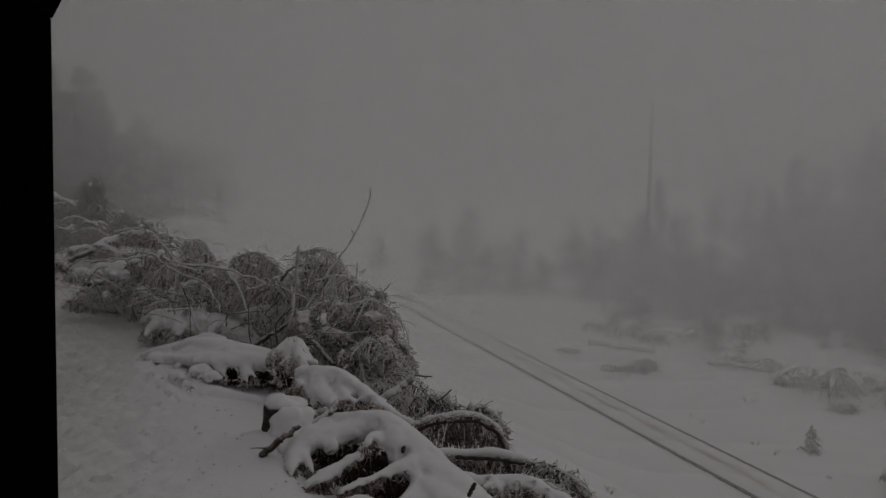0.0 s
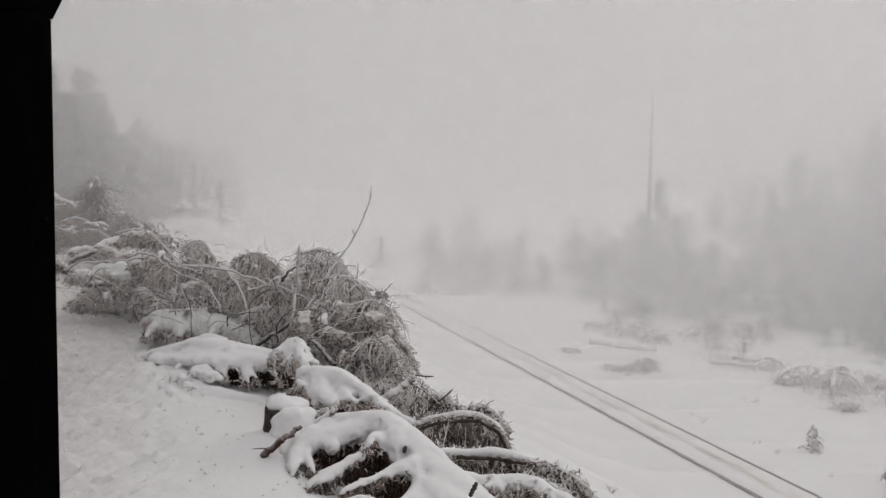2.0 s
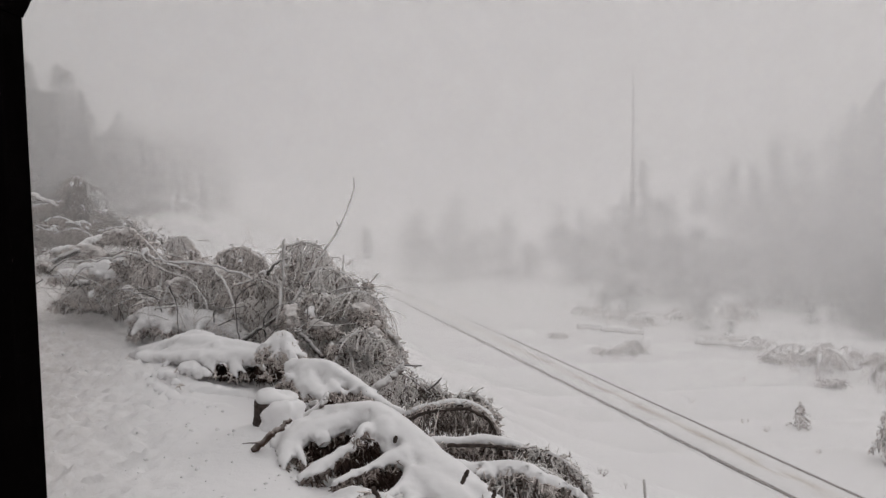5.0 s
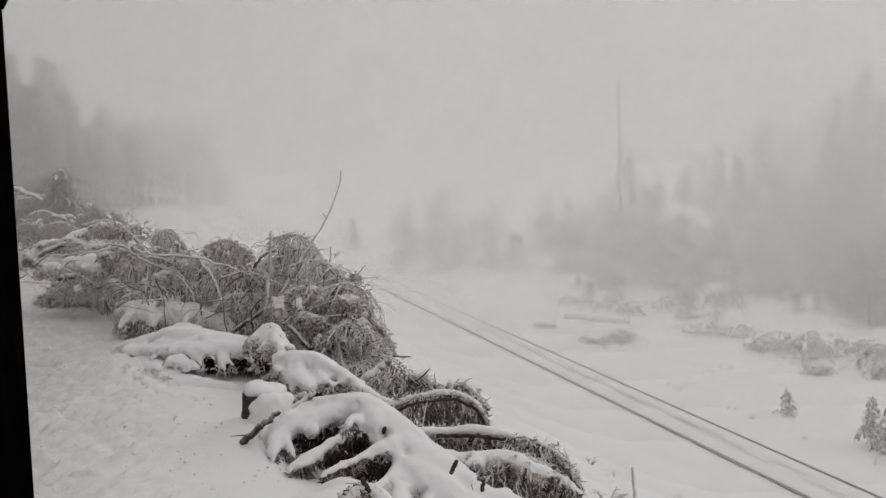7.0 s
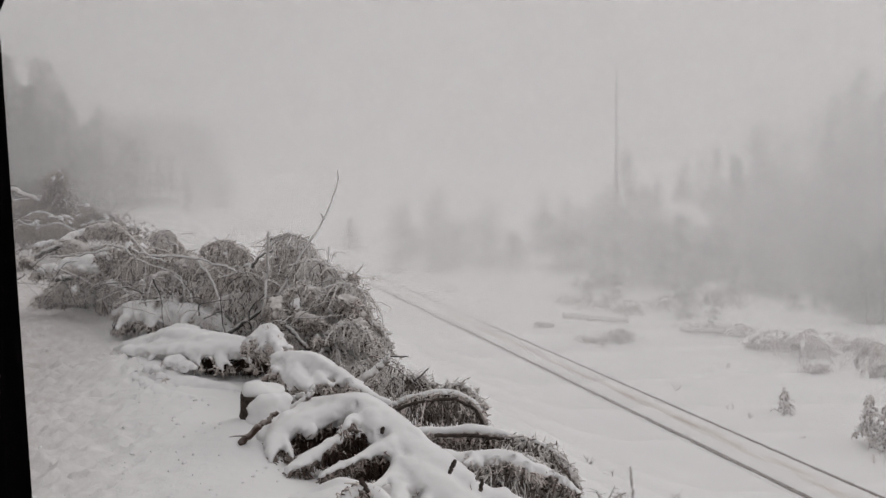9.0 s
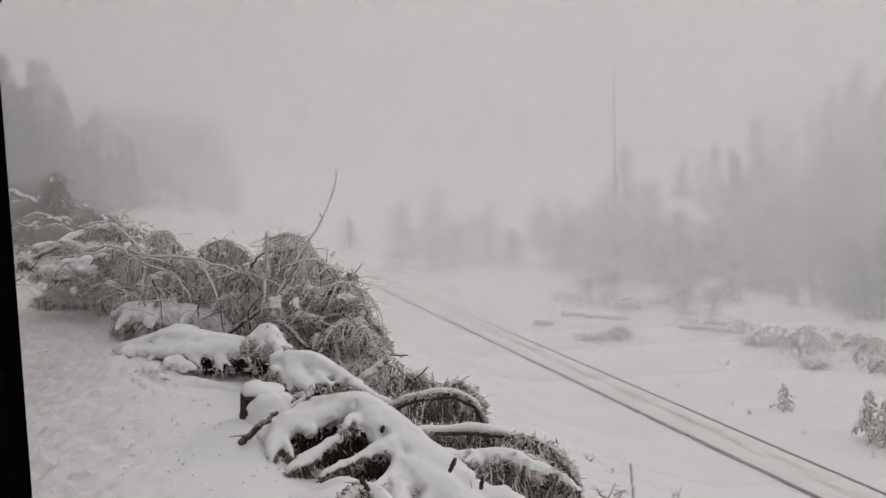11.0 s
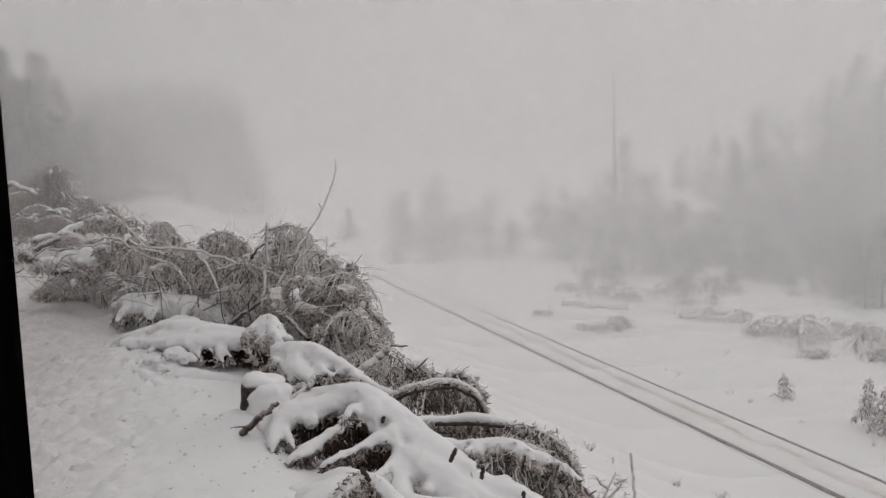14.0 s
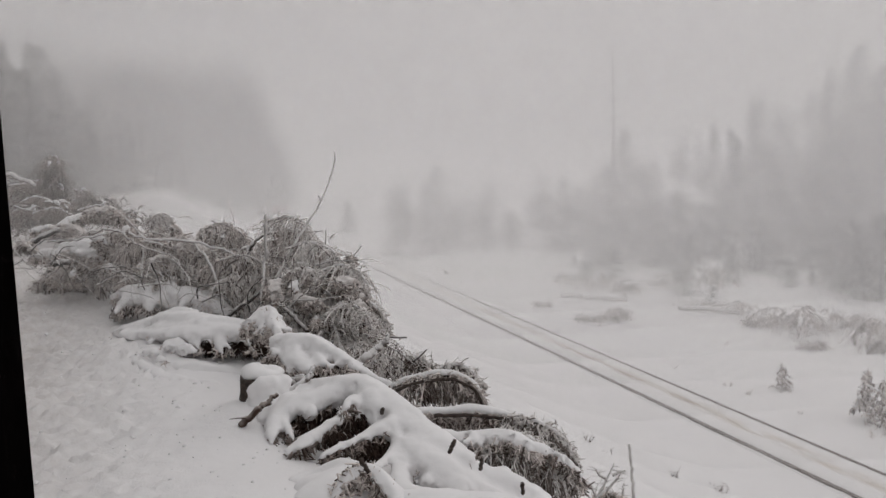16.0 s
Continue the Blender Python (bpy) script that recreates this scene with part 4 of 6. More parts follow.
snow_mass("snow_cover", [
    ([(-0.992, 6.40, 4.106), (-0.896, 6.35, 4.104), (-0.735, 6.30, 4.092), (-0.594, 6.20, 4.037), (-0.468, 6.10, 3.977), (-0.341, 6.00, 3.926), (-0.229, 5.90, 3.883)], [0.051, 0.07, 0.077, 0.064, 0.048, 0.037, 0.029]),
    ([(-0.979, 6.45, 4.127), (-1.006, 6.40, 4.083), (-0.974, 6.30, 4.032)], [0.035, 0.035, 0.027]),
    ([(-0.872, 6.30, 4.067), (-0.832, 6.20, 4.001), (-0.752, 6.05, 3.971)], [0.077, 0.068, 0.044]),
    ([(-0.926, 6.25, 4.021), (-0.888, 6.15, 3.976)], [0.038, 0.022]),
    ([(-0.714, 6.25, 4.031), (-0.662, 6.10, 4.001), (-0.603, 6.05, 3.979)], [0.053, 0.037, 0.026]),
    ([(-1.077, 6.35, 3.993), (-1.007, 6.35, 4.002), (-0.930, 6.30, 4.061)], [0.015, 0.023, 0.034]),
    ([(-0.463, 6.05, 4.007), (-0.432, 6.00, 3.968)], [0.037, 0.026]),
], HEAP_SNOW, 0.016, fray=0.7, fold=0.03, crumb=0.5)
# twigs hanging below this cover are browner, to keep its hollows dark
snow_mass("snow_cover", [
    ([(-0.668, 5.55, 3.976), (-0.503, 5.50, 3.982), (-0.328, 5.40, 3.982), (-0.162, 5.25, 3.874), (-0.020, 5.10, 3.784), (0.117, 5.00, 3.712), (0.282, 4.95, 3.580), (0.448, 4.90, 3.562), (0.615, 4.90, 3.438)], [0.068, 0.087, 0.105, 0.112, 0.115, 0.11, 0.09, 0.075, 0.072]),
    ([(-0.501, 5.45, 3.946), (-0.631, 5.40, 3.938), (-0.759, 5.35, 3.914), (-0.846, 5.30, 3.882), (-0.863, 5.20, 3.839), (-0.853, 5.10, 3.811)], [0.09, 0.079, 0.078, 0.074, 0.051, 0.028]),
    ([(-0.826, 5.35, 3.894), (-0.919, 5.35, 3.891), (-0.942, 5.28, 3.869)], [0.055, 0.042, 0.026]),
    ([(-0.798, 5.25, 3.861), (-0.752, 5.13, 3.823), (-0.725, 5.06, 3.798)], [0.038, 0.019, 0.012]),
] + [
    ([(-0.399, 5.30, 3.901), (-0.467, 5.15, 3.888), (-0.540, 5.10, 3.861), (-0.611, 5.04, 3.835), (-0.676, 4.97, 3.809), (-0.736, 4.92, 3.787)], [0.064, 0.034, 0.034, 0.037, 0.036, 0.033]),
    ([(-0.192, 5.10, 3.851), (-0.299, 5.00, 3.836), (-0.398, 4.92, 3.818), (-0.484, 4.85, 3.805), (-0.547, 4.80, 3.788)], [0.074, 0.04, 0.03, 0.024, 0.018]),
    ([(-0.125, 4.98, 3.766), (-0.170, 4.88, 3.748), (-0.241, 4.75, 3.747), (-0.303, 4.68, 3.750)], [0.067, 0.042, 0.026, 0.017]),
    ([(-0.292, 5.30, 3.940), (-0.239, 5.20, 3.866), (-0.163, 5.10, 3.794)], [0.103, 0.082, 0.093]),
] + [
    ([(-0.399, 5.25, 3.976), (-0.424, 5.18, 3.963), (-0.439, 5.15, 3.940)], [0.035, 0.032, 0.019]),
    ([(-0.054, 4.98, 3.731), (0.064, 4.88, 3.648), (0.257, 4.85, 3.508), (0.464, 4.80, 3.422)], [0.121, 0.148, 0.136, 0.117]),
    ([(-0.126, 4.80, 3.693), (-0.136, 4.62, 3.662), (-0.045, 4.50, 3.629), (0.152, 4.55, 3.540)], [0.053, 0.067, 0.093, 0.125]),
    ([(-0.689, 5.50, 3.990), (-0.763, 5.45, 3.958), (-0.814, 5.40, 3.947)], [0.04, 0.04, 0.039]),
], "thick smooth snow cover over a fallen crown with dark hollows", 0.016, fray=0.3, fold=0.022, crumb=0.55, hang=BANK_TWIG, bald=(0, 6, 9, 10, 11), pits=[((-0.234, 5.12, 3.919), 0.04, 0.09), ((-0.051, 4.75, 3.682), 0.05, 0.14), ((-0.134, 4.90, 3.739), 0.016, 0.03)])
snow_mass("snow_cover", [
    ([(-0.666, 4.55, 3.750), (-0.560, 4.62, 3.749), (-0.429, 4.62, 3.766), (-0.297, 4.55, 3.749), (-0.182, 4.40, 3.690)], [0.039, 0.056, 0.082, 0.072, 0.059]),
    ([(-0.584, 4.45, 3.748), (-0.435, 4.50, 3.745), (-0.293, 4.45, 3.719)], [0.07, 0.099, 0.092]),
    ([(-0.455, 4.40, 3.746), (-0.528, 4.30, 3.719), (-0.316, 4.35, 3.702)], [0.107, 0.105, 0.101]),
], "low rounded mound of snow before the fallen crown", 0.02, fray=0.0, fold=0.015, crumb=0.2)
snow_mass("snow_cover", [
    ([(-0.178, 4.30, 3.729), (-0.002, 4.30, 3.728), (0.174, 4.33, 3.685), (0.357, 4.40, 3.639), (0.542, 4.45, 3.546)], [0.047, 0.063, 0.068, 0.075, 0.081]),
    ([(-0.151, 4.20, 3.684), (0.115, 4.25, 3.636)], [0.102, 0.116]),
], "low rounded mound of snow before the fallen crown", 0.02, fray=0.1, fold=0.02, crumb=0.3)
snow_mass("snow_cover", [
    ([(-0.290, 4.320, 3.884), (-0.366, 4.300, 3.856), (-0.410, 4.270, 3.786), (-0.438, 4.250, 3.717)], [0.022, 0.034, 0.036, 0.036]),
    ([(-0.279, 4.320, 3.889), (-0.220, 4.300, 3.849), (-0.173, 4.270, 3.802), (-0.133, 4.250, 3.724)], [0.026, 0.042, 0.044, 0.046]),
    ([(-0.305, 4.300, 3.892), (-0.305, 4.280, 3.852)], [0.02, 0.015]),
], "hood of snow over a low broken bough", 0.014, fray=0.6, fold=0.02, crumb=0.5)
snow_mass("snow_cover", [
    ([(-0.027, 5.75, 3.740), (0.073, 5.78, 3.727), (0.182, 5.80, 3.719), (0.327, 5.80, 3.724), (0.453, 5.80, 3.703), (0.561, 5.80, 3.675)], [0.031, 0.035, 0.032, 0.039, 0.032, 0.021]),
], "smooth ridge of snow on a fallen limb", 0.013, 0.2, 0.15, fold=0.015, crumb=0.2)
snow_mass("snow_cover", [
    ([(0.062, 5.30, 3.720), (0.161, 5.30, 3.705), (0.292, 5.28, 3.698), (0.422, 5.25, 3.715), (0.502, 5.22, 3.714), (0.629, 5.20, 3.660), (0.775, 5.20, 3.589), (0.865, 5.20, 3.511), (0.929, 5.20, 3.423)], [0.048, 0.048, 0.055, 0.057, 0.051, 0.038, 0.028, 0.025, 0.022]),
], "lumpy ridge of snow on a fallen limb", 0.013, 0.3, 0.9, fold=0.035, crumb=1.0)
snow_mass("snow_drift", [
    ([(-1.063, 5.55, 3.836), (-0.980, 5.48, 3.888), (-0.869, 5.42, 3.896), (-0.784, 5.40, 3.877)], [0.061, 0.073, 0.073, 0.053]),
    ([(-1.024, 5.42, 3.821), (-0.949, 5.38, 3.857), (-0.860, 5.34, 3.864)], [0.053, 0.059, 0.045]),
    ([(-0.912, 5.46, 3.970), (-0.859, 5.50, 3.981), (-0.843, 5.52, 4.027)], [0.047, 0.054, 0.034]),
], "smooth snow drifted round the foot of the stump", 0.02, 0.15, 0.0, fold=0.02, crumb=0.2)
snow_mass("snow_cover", [
    ([(-3.869, 11.000, 4.763), (-3.980, 10.900, 4.722), (-4.079, 10.800, 4.655)], [0.04, 0.06, 0.05]),
    ([(-4.234, 10.900, 4.640), (-4.432, 10.900, 4.609)], [0.05, 0.04]),
    ([(-3.887, 10.300, 4.427), (-3.616, 10.200, 4.452), (-3.466, 10.100, 4.383)], [0.08, 0.12, 0.07]),
    ([(-4.252, 10.400, 4.368), (-4.064, 10.400, 4.386)], [0.06, 0.07]),
], HEAP_SNOW)
for at, r in (((-2.116, 7.200, 3.895), 0.04), ((-1.959, 7.300, 3.929), 0.06), ((-1.856, 7.200, 3.910), 0.045), ((-2.448, 8.000, 3.862), 0.06), ((-2.645, 8.200, 3.870), 0.05), ((-1.997, 7.000, 3.881), 0.03)):
    snow_mass("snow_lump", [([at, Vector(at) + Vector((r * 0.9, 0.03, -r * 0.2)), Vector(at) + Vector((r * 2.0, 0.0, -r * 0.6))], [r, r * 0.8, r * 0.5])], "small rounded lump of snow", 0.018, 0.5, 0.04)

for at, r in (
    ((-3.352, 9.900, 4.594), 0.05), ((-2.957, 9.600, 4.699), 0.05), ((-2.734, 9.200, 4.355), 0.035), ((-3.210, 9.700, 4.300), 0.05), ((-2.457, 9.300, 4.575), 0.04), ((-2.049, 8.900, 4.309), 0.04), ((-1.784, 8.800, 4.365), 0.04), ((-1.965, 9.500, 4.575), 0.04),
    ((-1.607, 8.900, 4.487), 0.04), ((-1.245, 8.900, 4.690), 0.035), ((-0.931, 7.900, 4.443), 0.035), ((-0.700, 7.700, 4.411), 0.03), ((-0.997, 7.600, 4.333), 0.05), ((-0.506, 7.400, 4.342), 0.03), ((-0.624, 7.200, 4.206), 0.03), ((-0.794, 7.100, 4.124), 0.035), ((-0.418, 7.200, 4.071), 0.025), ((-3.685, 10.000, 4.220), 0.04),
    ((-0.560, 7.800, 4.517), 0.025), ((-2.515, 9.000, 4.194), 0.04),
):
    a, r = Vector(at), r * 0.68
    q = Vector((random.uniform(-1, 1), random.uniform(-0.6, 0.2), -0.5))
    snow_mass("snow_tuft", [([a, a + q * r * 1.6, a + q * r * 2.6 + Vector((0, 0, -r * 1.6))], [r, r * 0.8, r * 0.35]), ([a, a + Vector((-q.x, q.y, -0.9)) * r * 2.2], [r * 0.8, r * 0.3])], "tuft of snow caught in the brushwood", 0.016, 0.6, 0.6)

# rime felted over the twigs
for line, r in [
    ([(-1.170, 7.65, 4.333), (-1.174, 7.62, 4.267), (-1.156, 7.60, 4.199)], 0.065),
    ([(-1.039, 7.75, 4.399), (-0.917, 7.70, 4.376), (-0.815, 7.60, 4.325)], 0.056),
    ([(-2.279, 9.10, 4.503), (-2.184, 9.10, 4.527), (-2.070, 9.00, 4.423)], 0.083),
    ([(-3.782, 10.20, 4.384), (-3.661, 10.20, 4.360), (-3.509, 10.10, 4.304)], 0.099),
    ([(-3.708, 10.70, 4.798), (-3.514, 10.70, 4.816), (-3.327, 10.60, 4.770)], 0.072),
    ([(-2.633, 9.30, 4.377), (-2.495, 9.20, 4.372), (-2.411, 9.20, 4.301)], 0.062),
] + [
    ([(-0.643, 7.50, 4.355), (-0.538, 7.40, 4.319), (-0.457, 7.35, 4.232)], 0.054),
    ([(-0.489, 7.25, 4.205), (-0.431, 7.20, 4.139), (-0.402, 7.15, 4.062)], 0.044),
    ([(-4.142, 10.80, 4.625), (-3.982, 10.80, 4.606), (-3.791, 10.70, 4.542)], 0.092),
    ([(-0.980, 7.40, 4.247), (-0.872, 7.35, 4.214), (-0.769, 7.30, 4.199)], 0.036),
    ([(-3.367, 10.00, 4.542), (-3.237, 9.95, 4.469), (-3.157, 9.90, 4.362)], 0.067),
    ([(-4.043, 10.35, 4.125), (-3.867, 10.30, 4.156), (-3.713, 10.20, 4.088)], 0.069),
]:
    snow_mass("rime_clump", [(line, [r * 0.7, r, r * 0.5])], "pale felt of rime grown over hanging twigs", 0.012, 0.9, 2.6, fold=0.09, crumb=1.5, skin_of=RIME_FELT)

# dark hollows below the snow: dead twigs, mostly coloured dark as shade
HOLLOW = "dead twigs added to darken a hollow"
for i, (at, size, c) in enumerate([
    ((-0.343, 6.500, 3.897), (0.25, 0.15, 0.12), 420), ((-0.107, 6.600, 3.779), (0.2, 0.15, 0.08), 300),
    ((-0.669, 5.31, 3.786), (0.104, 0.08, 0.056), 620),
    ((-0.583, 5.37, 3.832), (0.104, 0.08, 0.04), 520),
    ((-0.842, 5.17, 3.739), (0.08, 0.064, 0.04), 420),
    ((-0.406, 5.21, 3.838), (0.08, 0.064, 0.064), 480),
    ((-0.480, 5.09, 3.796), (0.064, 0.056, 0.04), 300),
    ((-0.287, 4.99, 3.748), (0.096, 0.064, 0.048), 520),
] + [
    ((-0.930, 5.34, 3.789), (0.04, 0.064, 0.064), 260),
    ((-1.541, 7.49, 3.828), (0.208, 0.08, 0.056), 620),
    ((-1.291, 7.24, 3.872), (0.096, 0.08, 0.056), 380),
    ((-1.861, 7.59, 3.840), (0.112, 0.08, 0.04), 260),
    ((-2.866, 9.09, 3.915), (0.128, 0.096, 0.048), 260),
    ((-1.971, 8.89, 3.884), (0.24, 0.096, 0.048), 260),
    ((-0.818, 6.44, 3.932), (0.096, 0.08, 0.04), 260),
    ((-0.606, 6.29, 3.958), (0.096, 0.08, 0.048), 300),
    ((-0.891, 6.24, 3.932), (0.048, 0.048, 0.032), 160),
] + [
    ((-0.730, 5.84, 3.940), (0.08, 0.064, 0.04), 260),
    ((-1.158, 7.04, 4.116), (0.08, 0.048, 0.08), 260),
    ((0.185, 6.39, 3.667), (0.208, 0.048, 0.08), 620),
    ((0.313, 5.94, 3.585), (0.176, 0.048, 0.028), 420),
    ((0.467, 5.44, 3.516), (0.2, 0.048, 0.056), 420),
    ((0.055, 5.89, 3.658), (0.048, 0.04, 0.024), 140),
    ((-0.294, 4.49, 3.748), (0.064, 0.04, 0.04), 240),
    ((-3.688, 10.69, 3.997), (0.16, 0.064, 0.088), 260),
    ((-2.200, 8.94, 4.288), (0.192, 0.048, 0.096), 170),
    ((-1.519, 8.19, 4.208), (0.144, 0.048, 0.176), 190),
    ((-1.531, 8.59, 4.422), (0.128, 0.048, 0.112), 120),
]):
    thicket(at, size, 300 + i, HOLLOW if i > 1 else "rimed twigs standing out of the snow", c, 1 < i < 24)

# low boughs towards the track
ARCH = "arched bough with a curtain of rimed twigs"
fringe([(-0.252, 6.200, 3.758), (-0.045, 6.200, 3.827), (0.187, 6.200, 3.848), (0.350, 6.200, 3.770), (0.423, 6.200, 3.632)], ARCH, 0.26, 41, 0.018, 0.026, 1.1)
stick([(-0.247, 6.08, 3.761), (-0.044, 6.08, 3.829), (0.183, 6.08, 3.850), (0.343, 6.08, 3.776), (0.415, 6.08, 3.650)], 0.012, 0.009, "dark bare limb under an arch of snow", STUB_WOOD, seed=34)
stick([(0.071, 5.70, 3.713), (0.302, 5.70, 3.706), (0.508, 5.70, 3.682)], 0.013, 0.010, "dark bare limb under a ridge of snow", STUB_WOOD, seed=35)
fringe([(-0.028, 5.80, 3.700), (0.182, 5.83, 3.682), (0.363, 5.83, 3.674), (0.560, 5.83, 3.640)], ARCH, 0.13, 42, 0.026, 0.0, 0.8)
fringe([(0.510, 5.800, 3.658), (0.679, 5.700, 3.654), (0.821, 5.700, 3.574), (0.919, 5.700, 3.458), (0.952, 5.700, 3.327)], ARCH, 0.22, 43, 0.014, 0.018, 1.0, leaf=LIFTED_HOAR_TWIG)
fringe([(0.159, 5.250, 3.655), (0.390, 5.250, 3.651), (0.620, 5.250, 3.588), (0.784, 5.250, 3.488), (0.921, 5.250, 3.357)], ARCH, 0.30, 44, 0.026, 0.0, 1.9, leaf=LIFTED_HOAR_TWIG)
fringe([(0.446, 5.500, 3.655), (0.618, 5.500, 3.611), (0.771, 5.500, 3.514), (0.882, 5.450, 3.383)], ARCH, 0.22, 45, 0.014, 0.016, 1.0, leaf=LIFTED_HOAR_TWIG)
fringe([(0.055, 6.500, 3.776), (0.219, 6.500, 3.838), (0.339, 6.500, 3.804), (0.448, 6.400, 3.680)], ARCH, 0.14, 46, 0.012, 0.015, 0.6, leaf=LIFTED_HOAR_TWIG)
fringe([(-0.226, 6.600, 3.868), (-0.062, 6.600, 3.894), (0.099, 6.600, 3.811)], ARCH, 0.14, 47, 0.012, 0.016, 0.6, leaf=LIFTED_HOAR_TWIG)
fringe([(-0.292, 4.320, 3.890), (-0.374, 4.300, 3.856), (-0.421, 4.250, 3.744)], ARCH, 0.07, 48, 0.012, 0.0, 0.3)
fringe([(-0.284, 4.320, 3.890), (-0.213, 4.300, 3.837), (-0.149, 4.250, 3.730)], ARCH, 0.06, 49, 0.012, 0.0, 0.3)


def build_stump(top):
    """top: the middle of the snow cap's upper side."""
    ob = thing("tree_stump", (top[0], top[1], top[2] - 0.33), "sawn tree stump with a thick cap of snow", "stump")
    wood, n = Shape(), 26
    for z, k in ((-0.1, 1.35), (0.08, 1.16), (0.16, 1.03), (0.25, 1.0), (0.266, 0.95)):
        for i in range(n):
            an = 2 * math.pi * i / n
            r = 0.146 * k * (1 + 0.06 * math.sin(3 * an + 1) + 0.035 * math.sin(7 * an))
            wood.v.append(Vector((math.cos(an) * r, math.sin(an) * r, z)))
    for j in range(4):
        for i in range(n):
            wood.f.append((j * n + i, j * n + (i + 1) % n, (j + 1) * n + (i + 1) % n, (j + 1) * n + i))
    wood.f.append(tuple(4 * n + i for i in range(n)))
    part("trunk", wood, STUB_WOOD, ob, "dark bark with clinging snow")
    cap = Shape()
    rings = ((0.250, 0.112), (0.262, 0.122), (0.280, 0.123), (0.298, 0.115), (0.312, 0.096), (0.322, 0.062), (0.325, 0.02))
    for z, r in rings:
        for i in range(n):
            an = 2 * math.pi * i / n
            w = 1 + 0.07 * math.sin(2 * an + 0.5) + 0.045 * math.sin(5 * an) + 0.03 * math.sin(9 * an + z * 60)
            cap.v.append(Vector((math.cos(an) * r * w, math.sin(an) * r * w, z - 0.014 * math.cos(an) + 0.006 * math.sin(3 * an))))
    for j in range(len(rings) - 1):
        for i in range(n):
            cap.f.append((j * n + i, j * n + (i + 1) % n, (j + 1) * n + (i + 1) % n, (j + 1) * n + i))
    cap.f.append(tuple((len(rings) - 1) * n + i for i in range(n)))
    part("snow_cap", cap, PATH_SNOW, ob, "rounded cap of snow")
    drift = Shape()
    for x, y, z, r in ((0.02, -0.150, 0.245, 0.055), (0.08, -0.135, 0.25, 0.055), (0.14, -0.08, 0.24, 0.055), (-0.03, -0.150, 0.21, 0.05), (-0.02, -0.135, 0.20, 0.045), (-0.02, -0.145, 0.12, 0.065), (0.05, -0.135, 0.17, 0.07), (0.11, -0.10, 0.20, 0.065), (0.14, -0.08, 0.12, 0.09), (0.05, -0.10, 0.21, 0.05), (0.00, -0.115, 0.21, 0.035), (0.10, -0.06, 0.19, 0.06), (0.02, -0.11, 0.14, 0.065), (0.09, -0.08, 0.13, 0.08), (-0.02, -0.12, 0.06, 0.085), (0.08, -0.10, 0.05, 0.11), (-0.05, -0.115, 0.13, 0.05), (-0.10, -0.12, 0.0, 0.09), (0.14, -0.04, 0.04, 0.11)):
        drift.ball((x, y, z), r, 0.9, 0.3)
    d = part("snow_drift", drift, PATH_SNOW, ob, "snow blown against the bark")
    rm = d.modifiers.new("melt", "REMESH")
    rm.mode, rm.voxel_size, rm.use_smooth_shade = "VOXEL", 0.016, True
    sm = d.modifiers.new("settle", "SMOOTH")
    sm.factor, sm.iterations = 0.5, 8


build_stump((-0.969, 5.600, 4.117))
stick([(-1.047, 5.22, 3.850), (-0.950, 5.20, 3.940), (-0.890, 5.24, 3.971), (-0.835, 5.29, 4.010)], 0.021, 0.013, "dark broken branch leaning on the stump", DARK_TWIG, seed=31, twigs=3)
stick([(-0.833, 5.500, 3.944), (-0.739, 5.500, 3.995), (-0.675, 5.500, 4.048), (-0.645, 5.500, 4.102)], 0.018, 0.013, "short snowy branch beside the stump", RIME_BARK, seed=32, snow=0.016)
stick([(-0.870, 5.700, 3.964), (-0.799, 5.700, 3.975), (-0.722, 5.650, 4.005)], 0.022, 0.018, "short sawn branch beside the stump", RIME_BARK, seed=33, snow=0.014)
for i, (p, q, r) in enumerate([
    ((0.136, 4.80, 3.780), (0.164, 4.76, 3.858), 0.012), ((0.293, 4.77, 3.685), (0.305, 4.74, 3.753), 0.011), ((0.514, 4.72, 3.560), (0.504, 4.68, 3.636), 0.011),
    ((-0.232, 5.16, 3.905), (-0.221, 5.07, 3.955), 0.012), ((-0.302, 4.300, 3.936), (-0.263, 4.280, 3.850), 0.012),
]):
    stick([p, q], r, r * 0.85, "broken branch stub poking through the snow", STUB_WOOD, "branch_stub", seed=50 + i)


